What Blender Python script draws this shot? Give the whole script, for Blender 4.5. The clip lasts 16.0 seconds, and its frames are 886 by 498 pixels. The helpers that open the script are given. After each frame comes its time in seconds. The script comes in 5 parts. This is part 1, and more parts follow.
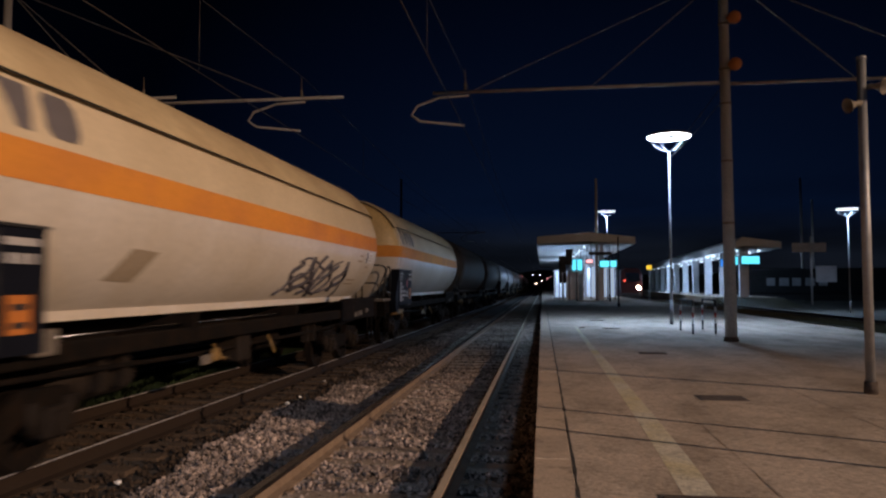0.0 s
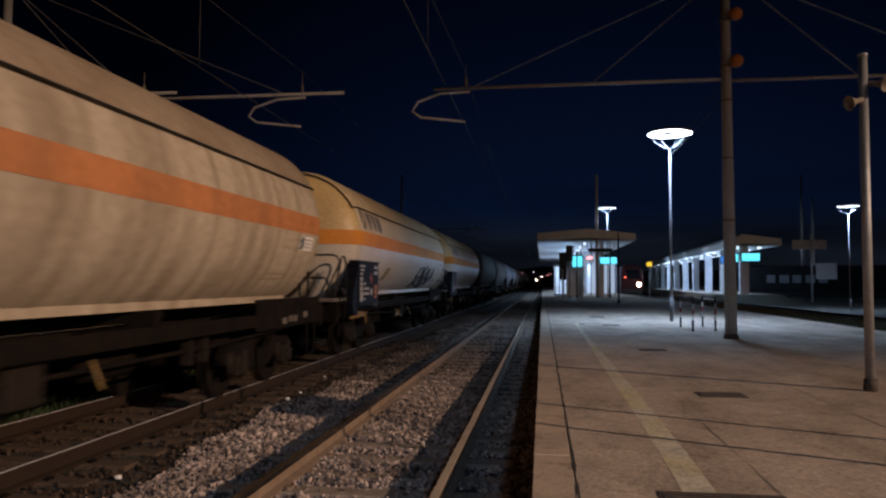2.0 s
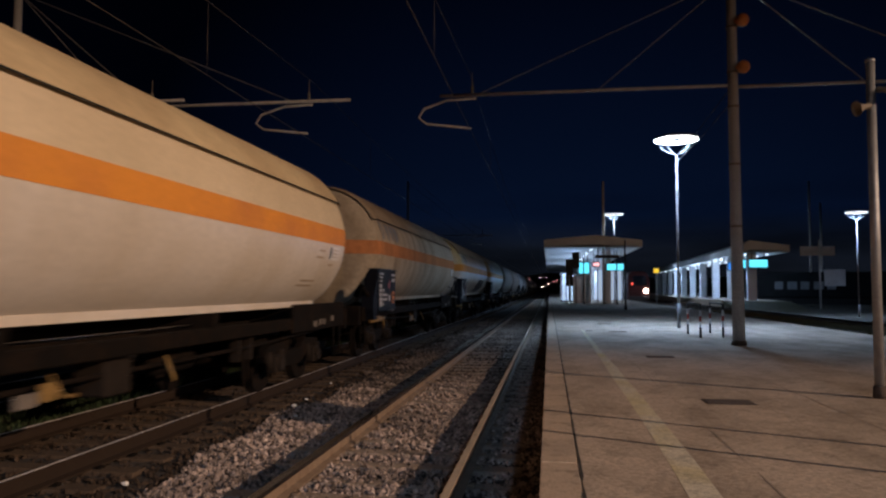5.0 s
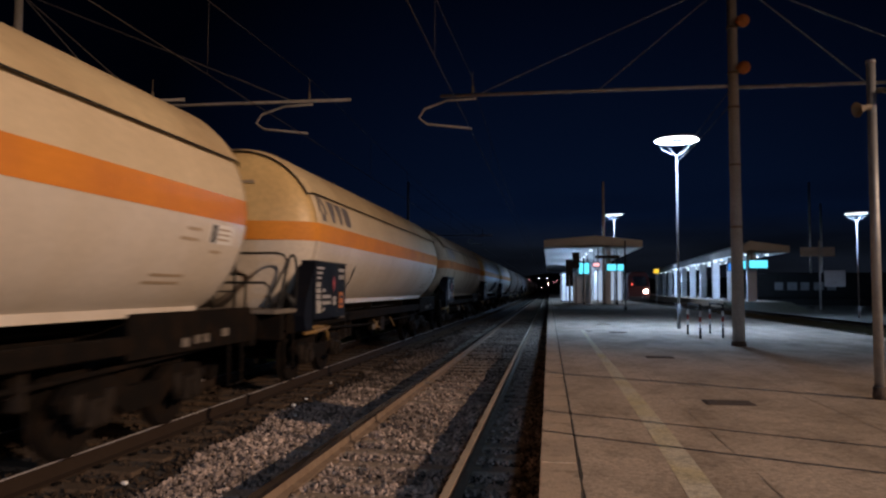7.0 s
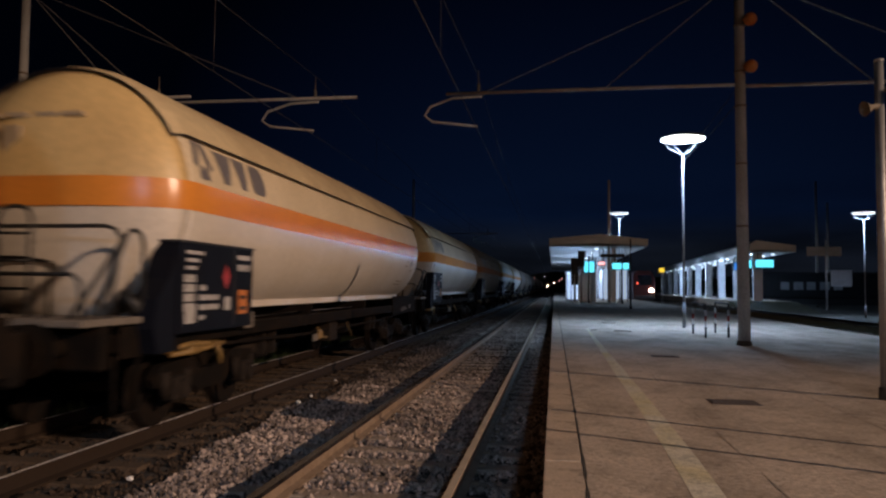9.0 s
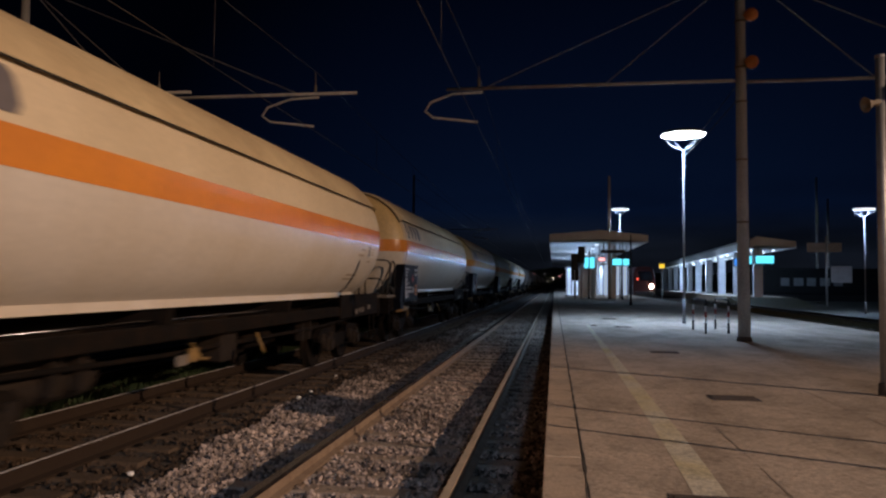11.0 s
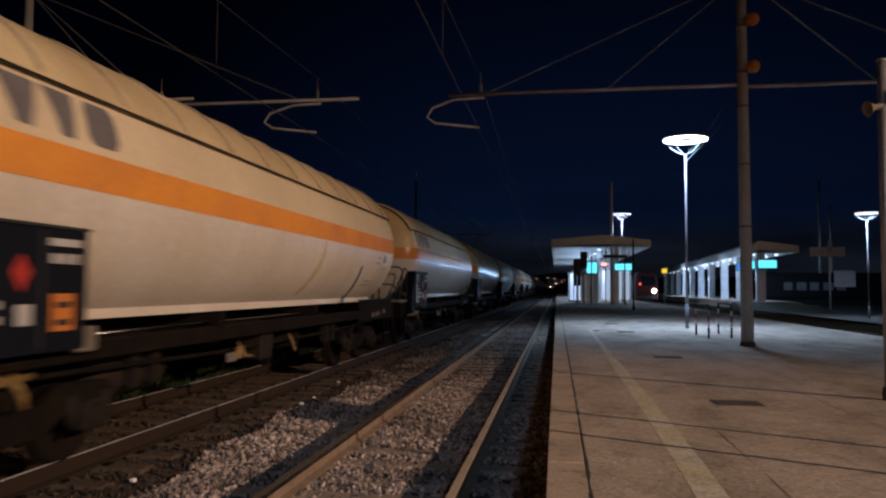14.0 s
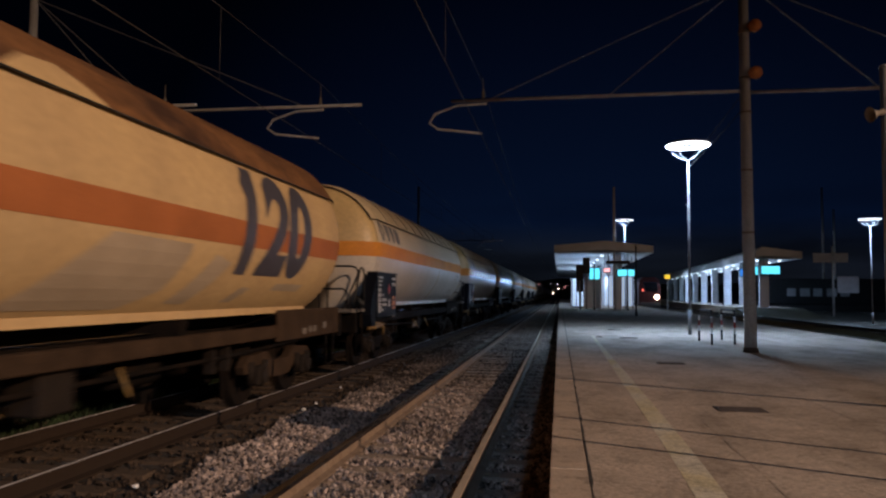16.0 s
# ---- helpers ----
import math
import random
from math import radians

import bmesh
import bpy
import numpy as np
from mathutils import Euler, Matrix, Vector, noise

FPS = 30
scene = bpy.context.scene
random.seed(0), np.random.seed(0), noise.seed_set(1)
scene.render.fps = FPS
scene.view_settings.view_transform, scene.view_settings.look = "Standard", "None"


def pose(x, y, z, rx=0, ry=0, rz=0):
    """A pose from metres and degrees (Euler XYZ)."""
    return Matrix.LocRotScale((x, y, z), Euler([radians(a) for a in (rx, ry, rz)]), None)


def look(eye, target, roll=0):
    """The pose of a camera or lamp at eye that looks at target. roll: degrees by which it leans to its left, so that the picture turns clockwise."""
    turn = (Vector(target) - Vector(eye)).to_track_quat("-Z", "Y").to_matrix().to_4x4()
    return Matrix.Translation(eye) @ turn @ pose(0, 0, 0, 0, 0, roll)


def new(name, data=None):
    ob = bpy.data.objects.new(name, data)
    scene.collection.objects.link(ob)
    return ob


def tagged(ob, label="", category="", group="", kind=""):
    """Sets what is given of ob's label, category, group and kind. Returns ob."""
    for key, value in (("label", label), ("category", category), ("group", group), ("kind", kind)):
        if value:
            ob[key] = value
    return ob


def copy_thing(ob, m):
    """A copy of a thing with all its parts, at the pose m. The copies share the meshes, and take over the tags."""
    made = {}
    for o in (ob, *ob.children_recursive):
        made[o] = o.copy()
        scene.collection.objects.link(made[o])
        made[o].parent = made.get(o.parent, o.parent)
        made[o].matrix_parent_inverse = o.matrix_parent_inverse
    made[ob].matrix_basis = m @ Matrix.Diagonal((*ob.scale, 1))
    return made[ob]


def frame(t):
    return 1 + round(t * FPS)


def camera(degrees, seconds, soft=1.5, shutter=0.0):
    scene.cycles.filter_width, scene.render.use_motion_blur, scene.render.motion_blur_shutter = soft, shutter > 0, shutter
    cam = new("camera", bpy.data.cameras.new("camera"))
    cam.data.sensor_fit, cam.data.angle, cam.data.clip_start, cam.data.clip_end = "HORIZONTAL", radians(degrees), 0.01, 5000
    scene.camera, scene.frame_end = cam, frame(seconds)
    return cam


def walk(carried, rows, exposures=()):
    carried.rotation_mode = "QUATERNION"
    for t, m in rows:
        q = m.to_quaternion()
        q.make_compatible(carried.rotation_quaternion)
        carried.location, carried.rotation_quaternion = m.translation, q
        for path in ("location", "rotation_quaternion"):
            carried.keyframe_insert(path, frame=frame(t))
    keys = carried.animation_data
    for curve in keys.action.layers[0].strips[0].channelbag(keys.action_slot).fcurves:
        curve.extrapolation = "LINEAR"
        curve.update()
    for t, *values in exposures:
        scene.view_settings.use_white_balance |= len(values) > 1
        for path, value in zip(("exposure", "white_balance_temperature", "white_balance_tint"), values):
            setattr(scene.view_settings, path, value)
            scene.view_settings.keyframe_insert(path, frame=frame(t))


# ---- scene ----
# camera: stands on the platform, turned a little by the hand
EYE = (0.0, 0.0, 1.66)
cam = camera(63.36, 16.0, soft=2.3, shutter=0.8)


def aim(yaw, pitch, roll):
    return pose(*EYE, 90 + pitch, 0, yaw) @ pose(0, 0, 0, 0, 0, roll)


PATH = [(0, 7.878, 2.952, 0.001), (0.5, 7.925, 2.852, 0.164), (1, 7.934, 2.717, 0.167), (1.5, 7.886, 2.640, 0.182), (2, 7.900, 2.647, 0.176), (2.5, 7.988, 2.716, 0.158), (3, 8.084, 2.850, 0.132), (3.5, 8.248, 2.935, 0.098), (4, 8.336, 3.029, 0.075), (6.5, 8.478, 3.237, 0.289), (7, 8.417, 3.171, 0.285), (7.5, 8.511, 3.120, 0.382), (8, 8.712, 3.175, 0.489), (8.5, 8.896, 3.198, 0.539), (9, 8.824, 2.999, 0.571), (11.5, 8.843, 2.658, 0.619), (12, 8.801, 2.659, 0.586), (12.5, 8.774, 2.810, 0.653), (13, 8.934, 2.944, 0.591), (13.5, 9.031, 2.990, 0.494), (14, 9.024, 3.094, 0.445), (14.5, 8.951, 3.168, 0.446), (15, 8.998, 3.179, 0.501), (15.5, 9.142, 3.368, 0.453), (16, 9.230, 3.558, 0.482)]
walk(cam, [(t, aim(a, b, c)) for t, a, b, c in PATH], exposures=[(0, 0.0), (16, 0.0)])

# ---- night sky ----
world = bpy.data.worlds.new("night_sky")
scene.world = world
world.use_nodes = True
wn = world.node_tree
bg = wn.nodes["Background"]
tc = wn.nodes.new("ShaderNodeTexCoord")
sep = wn.nodes.new("ShaderNodeSeparateXYZ")
ramp = wn.nodes.new("ShaderNodeValToRGB")
wn.links.new(tc.outputs["Generated"], sep.inputs[0])
wn.links.new(sep.outputs["Z"], ramp.inputs[0])
ramp.color_ramp.elements[0].position, ramp.color_ramp.elements[0].color = 0.0, (0.0060, 0.0078, 0.0120, 1)
ramp.color_ramp.elements[1].position, ramp.color_ramp.elements[1].color = 0.5, (0.0003, 0.0009, 0.0040, 1)
e = ramp.color_ramp.elements.new(0.1)
e.color = (0.0017, 0.0052, 0.0185, 1)
e2 = ramp.color_ramp.elements.new(0.055)
e2.color = (0.0050, 0.0072, 0.0130, 1)
cloud = wn.nodes.new("ShaderNodeTexNoise")
cmap = wn.nodes.new("ShaderNodeMapping")
cmap.inputs["Scale"].default_value = (2.0, 2.0, 13.0)
cloud.inputs["Scale"].default_value, cloud.inputs["Detail"].default_value = 1.6, 6
cr = wn.nodes.new("ShaderNodeMapRange")
cr.inputs["From Min"].default_value, cr.inputs["From Max"].default_value = 0.35, 0.65
cr.inputs["To Min"].default_value, cr.inputs["To Max"].default_value = 0.35, 1.15
cm = wn.nodes.new("ShaderNodeMix")
cm.data_type, cm.blend_type = "RGBA", "MULTIPLY"
cm.inputs["Factor"].default_value = 1.0
wn.links.new(tc.outputs["Generated"], cmap.inputs[0])
wn.links.new(cmap.outputs[0], cloud.inputs[0])
wn.links.new(cloud.outputs[0], cr.inputs[0])
wn.links.new(ramp.outputs[0], cm.inputs["A"])
wn.links.new(cr.outputs[0], cm.inputs["B"])
# the clouds lie low, the sky above them is clear
low = wn.nodes.new("ShaderNodeMapRange")
low.inputs["From Min"].default_value, low.inputs["From Max"].default_value = 0.05, 0.15
low.inputs["To Min"].default_value, low.inputs["To Max"].default_value = 1.0, 0.0
wn.links.new(sep.outputs["Z"], low.inputs[0])
wn.links.new(low.outputs[0], cm.inputs["Factor"])
wn.links.new(cm.outputs["Result"], bg.inputs[0])
# the station's glow lies ahead, the sky is black to both sides
glow_dot = wn.nodes.new("ShaderNodeVectorMath")
glow_dot.operation = "DOT_PRODUCT"
glow_dot.inputs[1].default_value = (0.07, 0.9975, 0.0)
glow_range = wn.nodes.new("ShaderNodeMapRange")
glow_range.inputs["From Min"].default_value, glow_range.inputs["From Max"].default_value = 0.80, 0.99
glow_range.inputs["To Min"].default_value, glow_range.inputs["To Max"].default_value = 0.13, 0.95
wn.links.new(tc.outputs["Generated"], glow_dot.inputs[0])
wn.links.new(glow_dot.outputs["Value"], glow_range.inputs[0])
wn.links.new(glow_range.outputs[0], bg.inputs[1])


def lamp(name, kind, at, energy, colour, size=0.3, target=None):
    d = bpy.data.lights.new(name, kind)
    d.energy, d.color = energy, colour
    if kind == "AREA":
        d.size = size
    else:
        d.shadow_soft_size = size
    ob = new(name, d)
    ob.matrix_world = look(at, target) if target else Matrix.Translation(at)
    return ob


SODIUM = (1.0, 0.685, 0.492)
COOL = (0.42, 0.64, 1.0)
# unseen amber floodlights, behind and right: first inferred from shadows, other three added fill
TOWERS = (((75.0, -27.0, 27.5), (0.0, 0.6, 1.5), 236000, 25.5), ((46.0, -46.0, 17.0), (11.0, 72.0, 5.0), 38000, 17), ((75.6, -27.0, 27.5), (4.0, 11.0, 4.0), 15500, 40), ((50.0, -50.0, 19.0), (-5.0, 3.0, 3.5), 13000, 14))
for at, to, power, cone in TOWERS:
    d = lamp("floodlight", "SPOT", at, power, SODIUM, 0.25, to).data
    d.spot_size, d.spot_blend = radians(cone), 1.0
# the lamp at y -15 is unseen, added as cool fill
for x, y, z, power in ((4.70, 27.4, 7.10, 680), (4.70, -15.0, 7.10, 2550), (6.5, 74.0, 9.05, 900), (22.2, 56.0, 7.2, 750)):
    d = lamp("lamp_light", "AREA", (x, y, z), power, COOL, 1.3, (x, y + 0.001, 0)).data
    d.shape = "DISK"
    d.spread = radians(180 if y < 0 else 148)



# ---- materials ----
def mat(name, base, rough=0.7, metal=0.0, var=0.25, scale=4.0, bump=0.15, fine=60.0, emit=None, dirt=None, dirt_amount=0.5, stretch=(1, 1, 1), spec=0.5):
    m = bpy.data.materials.new(name)
    m.use_nodes = True
    n, l = m.node_tree.nodes, m.node_tree.links
    b = n["Principled BSDF"]
    b.inputs["Roughness"].default_value = rough
    b.inputs["Metallic"].default_value = metal
    b.inputs["Specular IOR Level"].default_value = spec
    if emit:
        b.inputs["Base Color"].default_value = (*base, 1)
        b.inputs["Emission Color"].default_value = (*emit[0], 1)
        b.inputs["Emission Strength"].default_value = emit[1]
        return m
    co = n.new("ShaderNodeTexCoord")
    mp = n.new("ShaderNodeMapping")
    mp.inputs["Scale"].default_value = stretch
    l.new(co.outputs["Object"], mp.inputs[0])
    big = n.new("ShaderNodeTexNoise")
    big.inputs["Scale"].default_value, big.inputs["Detail"].default_value = scale, 6
    small = n.new("ShaderNodeTexNoise")
    small.inputs["Scale"].default_value, small.inputs["Detail"].default_value = fine, 4
    l.new(mp.outputs[0], big.inputs[0])
    l.new(co.outputs["Object"], small.inputs[0])
    mix = n.new("ShaderNodeMix")
    mix.data_type = "RGBA"
    mix.inputs["A"].default_value = (*base, 1)
    dark = dirt or tuple(c * (1 - var) for c in base)
    mix.inputs["B"].default_value = (*dark, 1)
    rr = n.new("ShaderNodeMapRange")
    rr.inputs["From Min"].default_value, rr.inputs["From Max"].default_value = 0.42, 0.72
    rr.inputs["To Max"].default_value = dirt_amount if dirt else 1.0
    l.new(big.outputs[0], rr.inputs[0])
    l.new(rr.outputs[0], mix.inputs["Factor"])
    hs = n.new("ShaderNodeHueSaturation")
    vr = n.new("ShaderNodeMapRange")
    vr.inputs["From Min"].default_value, vr.inputs["From Max"].default_value = 0.3, 0.7
    vr.inputs["To Min"].default_value, vr.inputs["To Max"].default_value = 1 - var * 0.8, 1 + var * 0.5
    l.new(small.outputs[0], vr.inputs[0])
    l.new(vr.outputs[0], hs.inputs["Value"])
    l.new(mix.outputs["Result"], hs.inputs["Color"])
    l.new(hs.outputs[0], b.inputs["Base Color"])
    if bump:
        bp = n.new("ShaderNodeBump")
        bp.inputs["Strength"].default_value, bp.inputs["Distance"].default_value = bump, 0.02
        l.new(small.outputs[0], bp.inputs["Height"])
        l.new(bp.outputs[0], b.inputs["Normal"])
    return m


def grit(m, scale, lo, hi, dark):
    """A further layer of dark worn flecks over a material's colour."""
    n, l = m.node_tree.nodes, m.node_tree.links
    b = n["Principled BSDF"]
    old = b.inputs["Base Color"].links[0].from_socket
    co = n.new("ShaderNodeTexCoord")
    t = n.new("ShaderNodeTexNoise")
    t.inputs["Scale"].default_value, t.inputs["Detail"].default_value, t.inputs["Roughness"].default_value = scale, 9, 0.68
    r = n.new("ShaderNodeMapRange")
    r.inputs["From Min"].default_value, r.inputs["From Max"].default_value = lo, hi
    r.inputs["To Min"].default_value, r.inputs["To Max"].default_value = 1.0, dark
    h = n.new("ShaderNodeHueSaturation")
    l.new(co.outputs["Object"], t.inputs[0])
    l.new(t.outputs[0], r.inputs[0])
    l.new(r.outputs[0], h.inputs["Value"])
    l.new(old, h.inputs["Color"])
    l.new(h.outputs[0], b.inputs["Base Color"])


M = {}
M["tank"] = mat("cream_paint", (0.60, 0.54, 0.465), 0.42, spec=0.35, var=0.12, scale=0.9, bump=0.05, fine=14, dirt=(0.46, 0.38, 0.27), dirt_amount=0.55, stretch=(1, 1, 0.35))
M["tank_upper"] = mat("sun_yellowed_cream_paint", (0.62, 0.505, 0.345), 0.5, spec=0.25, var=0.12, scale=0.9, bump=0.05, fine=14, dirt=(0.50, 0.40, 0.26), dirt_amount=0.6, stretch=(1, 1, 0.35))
M["deck"] = mat("dusty_deck_grating", (0.17, 0.145, 0.12), 0.85, var=0.3, scale=5, bump=0.3)
M["streak"] = mat("grime_streak", (0.31, 0.25, 0.178), 0.9, spec=0.05, var=0.3, scale=2.5, dirt=(0.39, 0.32, 0.24), dirt_amount=1.0)
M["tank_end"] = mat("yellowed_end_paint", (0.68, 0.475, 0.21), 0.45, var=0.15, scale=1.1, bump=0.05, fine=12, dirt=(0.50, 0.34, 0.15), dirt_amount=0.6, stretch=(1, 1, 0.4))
M["band"] = mat("orange_paint", (0.66, 0.26, 0.045), 0.6, spec=0.12, var=0.12, scale=1.2, bump=0.04, fine=16, dirt=(0.42, 0.15, 0.06), dirt_amount=0.5)
M["shield"] = mat("sunshield_paint", (0.60, 0.47, 0.28), 0.5, var=0.15, scale=0.7, bump=0.06, fine=9, dirt=(0.33, 0.22, 0.12), dirt_amount=0.6)
M["tank_dirty"] = mat("streaked_cream_paint", (0.42, 0.35, 0.262), 0.95, spec=0.05, var=0.2, scale=1.6, bump=0.06, fine=10, dirt=(0.20, 0.15, 0.10), dirt_amount=0.75, stretch=(0.6, 1.6, 0.15))
M["band_dirty"] = mat("dull_orange_paint", (0.46, 0.185, 0.075), 0.95, spec=0.05, var=0.2, scale=1.6, bump=0.05, fine=10, dirt=(0.26, 0.12, 0.06), dirt_amount=0.7, stretch=(0.6, 1.6, 0.15))
M["shield_dirty"] = mat("dull_sunshield_paint", (0.29, 0.225, 0.16), 0.95, spec=0.05, var=0.2, scale=0.8, bump=0.06, fine=9, dirt=(0.20, 0.14, 0.09), dirt_amount=0.7)
M["edge"] = mat("black_rubber", (0.02, 0.02, 0.02), 0.6)
M["rust"] = mat("rusty_shield", (0.18, 0.083, 0.033), 0.8, spec=0.2, var=0.4, scale=1.3, bump=0.2, fine=9, dirt=(0.06, 0.03, 0.018), dirt_amount=1.0, stretch=(1, 0.7, 1.5))
M["tank_old"] = mat("yellowed_paint", (0.52, 0.355, 0.17), 0.6, spec=0.2, var=0.15, scale=0.8, bump=0.06, fine=12, dirt=(0.40, 0.27, 0.14), dirt_amount=0.7, stretch=(1, 1, 0.3))
M["band_old"] = mat("faded_red_paint", (0.37, 0.125, 0.042), 0.65, spec=0.12, var=0.2, scale=1.5, bump=0.05)
M["tank_brown"] = mat("brown_paint", (0.10, 0.070, 0.050), 0.7, spec=0.2, var=0.2, scale=0.8, bump=0.05, fine=12)
M["tank_grey"] = mat("grey_paint", (0.11, 0.105, 0.11), 0.5, spec=0.3, var=0.2, scale=0.8, bump=0.05, fine=12)
M["patch"] = mat("overpaint_grey", (0.40, 0.31, 0.21), 0.55, var=0.2, scale=1.5)
M["logo"] = mat("slate_grey_paint", (0.15, 0.135, 0.14), 0.5, var=0.15)
M["numeral"] = mat("navy_numeral_paint", (0.062, 0.056, 0.068), 0.5, var=0.2)
# grime plus the shade under the wagons, both put into one near-black colour
M["frame"] = mat("grimy_shaded_steel", (0.0065, 0.005, 0.004), 0.9, var=0.4, scale=5, bump=0.3, fine=40, dirt=(0.017, 0.010, 0.006), dirt_amount=0.8, spec=0.1)
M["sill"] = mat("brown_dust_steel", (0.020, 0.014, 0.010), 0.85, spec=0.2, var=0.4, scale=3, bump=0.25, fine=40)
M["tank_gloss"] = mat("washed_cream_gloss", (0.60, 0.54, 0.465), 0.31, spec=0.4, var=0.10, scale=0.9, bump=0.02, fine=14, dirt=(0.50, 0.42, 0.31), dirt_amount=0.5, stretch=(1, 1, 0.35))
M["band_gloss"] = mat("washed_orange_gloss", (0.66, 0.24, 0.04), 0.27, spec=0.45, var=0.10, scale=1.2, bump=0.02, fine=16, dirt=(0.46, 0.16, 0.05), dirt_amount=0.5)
M["sill_old"] = mat("rusty_underframe", (0.050, 0.030, 0.017), 0.9, spec=0.15, var=0.4, scale=3, bump=0.25, fine=40)
M["lit_glass"] = mat("lit_room_glazing", (0.6, 0.65, 0.7), 0.4, emit=((0.55, 0.72, 1.0), 0.55))
M["panel"] = mat("navy_panel_paint", (0.005, 0.006, 0.011), 0.65, var=0.2, bump=0.03, spec=0.15)
M["white"] = mat("white_label", (0.75, 0.73, 0.70), 0.6, var=0.1)
M["old_label"] = mat("weathered_label", (0.44, 0.42, 0.40), 0.65, var=0.3, scale=7, dirt=(0.2, 0.17, 0.14), dirt_amount=0.5)
M["hazard"] = mat("orange_label", (0.52, 0.17, 0.03), 0.55, var=0.2)
M["red"] = mat("red_label", (0.38, 0.03, 0.02), 0.5, var=0.1)
M["brass"] = mat("ochre_grease", (0.25, 0.15, 0.045), 0.6, var=0.4, scale=12)
M["brass_stain"] = mat("ochre_stain", (0.50, 0.37, 0.18), 0.6, var=0.3, scale=3, dirt=(0.60, 0.50, 0.36), dirt_amount=1.0)
M["railtop"] = mat("polished_rail", (0.11, 0.11, 0.12), 0.22, metal=1.0, var=0.1, bump=0.02)
M["railtop_matte"] = mat("matte_rail_top", (0.50, 0.42, 0.32), 0.6, var=0.2, bump=0.05)
# pale matt colour stands in for light mirrored in the rail heads
M["railtop_glint"] = mat("pale_rail_glint", (0.62, 0.58, 0.56), 0.35, metal=0.0, var=0.1, bump=0.02)
M["rail"] = mat("rusty_rail", (0.23, 0.165, 0.11), 0.75, var=0.3, scale=6, bump=0.25, dirt=(0.11, 0.06, 0.035))
M["rail_dark"] = mat("dark_rusty_rail", (0.024, 0.0145, 0.009), 0.85, var=0.3, scale=6, bump=0.25, dirt=(0.03, 0.02, 0.012), spec=0.2)
M["sleeper"] = mat("concrete_sleeper", (0.30, 0.25, 0.20), 0.9, var=0.3, scale=5, bump=0.35, fine=50, dirt=(0.16, 0.11, 0.08))
M["wood"] = mat("old_timber_sleeper", (0.085, 0.055, 0.032), 0.9, var=0.4, scale=6, bump=0.4, fine=40, stretch=(1, 6, 1))
M["ballast"] = mat("ballast_bed", (0.05, 0.042, 0.036), 0.95, var=0.6, scale=3, bump=1.0, fine=16)
M["gravel_far"] = mat("weedy_gravel", (0.17, 0.165, 0.13), 0.95, var=0.5, scale=0.7, bump=0.8, fine=9, dirt=(0.05, 0.055, 0.03), dirt_amount=1.0)
grit(M["gravel_far"], 2.2, 0.45, 0.65, 0.35)
M["soil"] = mat("dark_soil", (0.06, 0.05, 0.035), 0.95, var=0.5, scale=0.8, bump=0.8, fine=12)
M["platform"] = mat("platform_asphalt", (0.60, 0.49, 0.385), 0.9, var=0.32, scale=0.9, bump=0.35, fine=26, dirt=(0.36, 0.29, 0.22), dirt_amount=1.0, spec=0.25, stretch=(1.4, 0.7, 1))
grit(M["platform"], 3.2, 0.50, 0.66, 0.74)
grit(M["platform"], 11.0, 0.56, 0.70, 0.62)
M["coping"] = mat("coping_stone", (0.58, 0.46, 0.345), 0.9, var=0.25, scale=2.0, bump=0.3, fine=50, dirt=(0.34, 0.28, 0.23), spec=0.25)
grit(M["coping"], 5.0, 0.52, 0.68, 0.6)
M["seam"] = mat("asphalt_seam", (0.42, 0.34, 0.265), 0.95, var=0.4, scale=9)
M["crack"] = mat("tar_joint", (0.05, 0.045, 0.04), 0.9, var=0.3)
M["iron"] = mat("cast_iron", (0.10, 0.075, 0.06), 0.85, metal=0.0, var=0.4, scale=20, bump=0.4, fine=80)
M["yellow"] = mat("worn_yellow_paint", (0.70, 0.64, 0.50), 0.9, var=0.3, scale=1.2, bump=0.3, fine=30, dirt=(0.66, 0.54, 0.20), dirt_amount=0.9)
grit(M["yellow"], 7.0, 0.50, 0.64, 0.72)
M["mast"] = mat("weathered_mast_steel", (0.52, 0.49, 0.455), 0.65, metal=0.1, var=0.3, scale=4, bump=0.15, fine=30, dirt=(0.30, 0.265, 0.235), stretch=(1, 1, 0.3))
M["galv"] = mat("galvanised_steel", (0.42, 0.42, 0.42), 0.5, metal=0.6, var=0.2, scale=6, bump=0.06)
M["stay"] = mat("pale_stay_cable", (0.30, 0.29, 0.27), 0.6, metal=0.2)
M["lamp_pole"] = mat("grey_lamp_post", (0.17, 0.17, 0.18), 0.6, var=0.2)
M["wire"] = mat("copper_wire", (0.09, 0.08, 0.07), 0.6, metal=0.5)
M["ball"] = mat("orange_marker_plastic", (0.70, 0.22, 0.05), 0.5, var=0.15, bump=0.1)
M["horn"] = mat("beige_horn", (0.22, 0.18, 0.13), 0.6, var=0.2)
M["glow"] = mat("lamp_diffuser", (0.9, 0.9, 0.9), 0.4, emit=((0.80, 0.90, 1.0), 14.0))
M["glow_far"] = mat("dim_lamp_diffuser", (0.9, 0.9, 0.9), 0.4, emit=((0.74, 0.85, 1.0), 3.5))
M["canopy"] = mat("canopy_concrete", (0.66, 0.63, 0.60), 0.85, var=0.15, scale=0.7, bump=0.15, fine=10)
M["soffit"] = mat("white_soffit", (0.72, 0.72, 0.72), 0.8, var=0.1, scale=0.8, bump=0.05)
M["pillar"] = mat("painted_pillar", (0.72, 0.72, 0.74), 0.7, var=0.12, scale=1.2, bump=0.1)
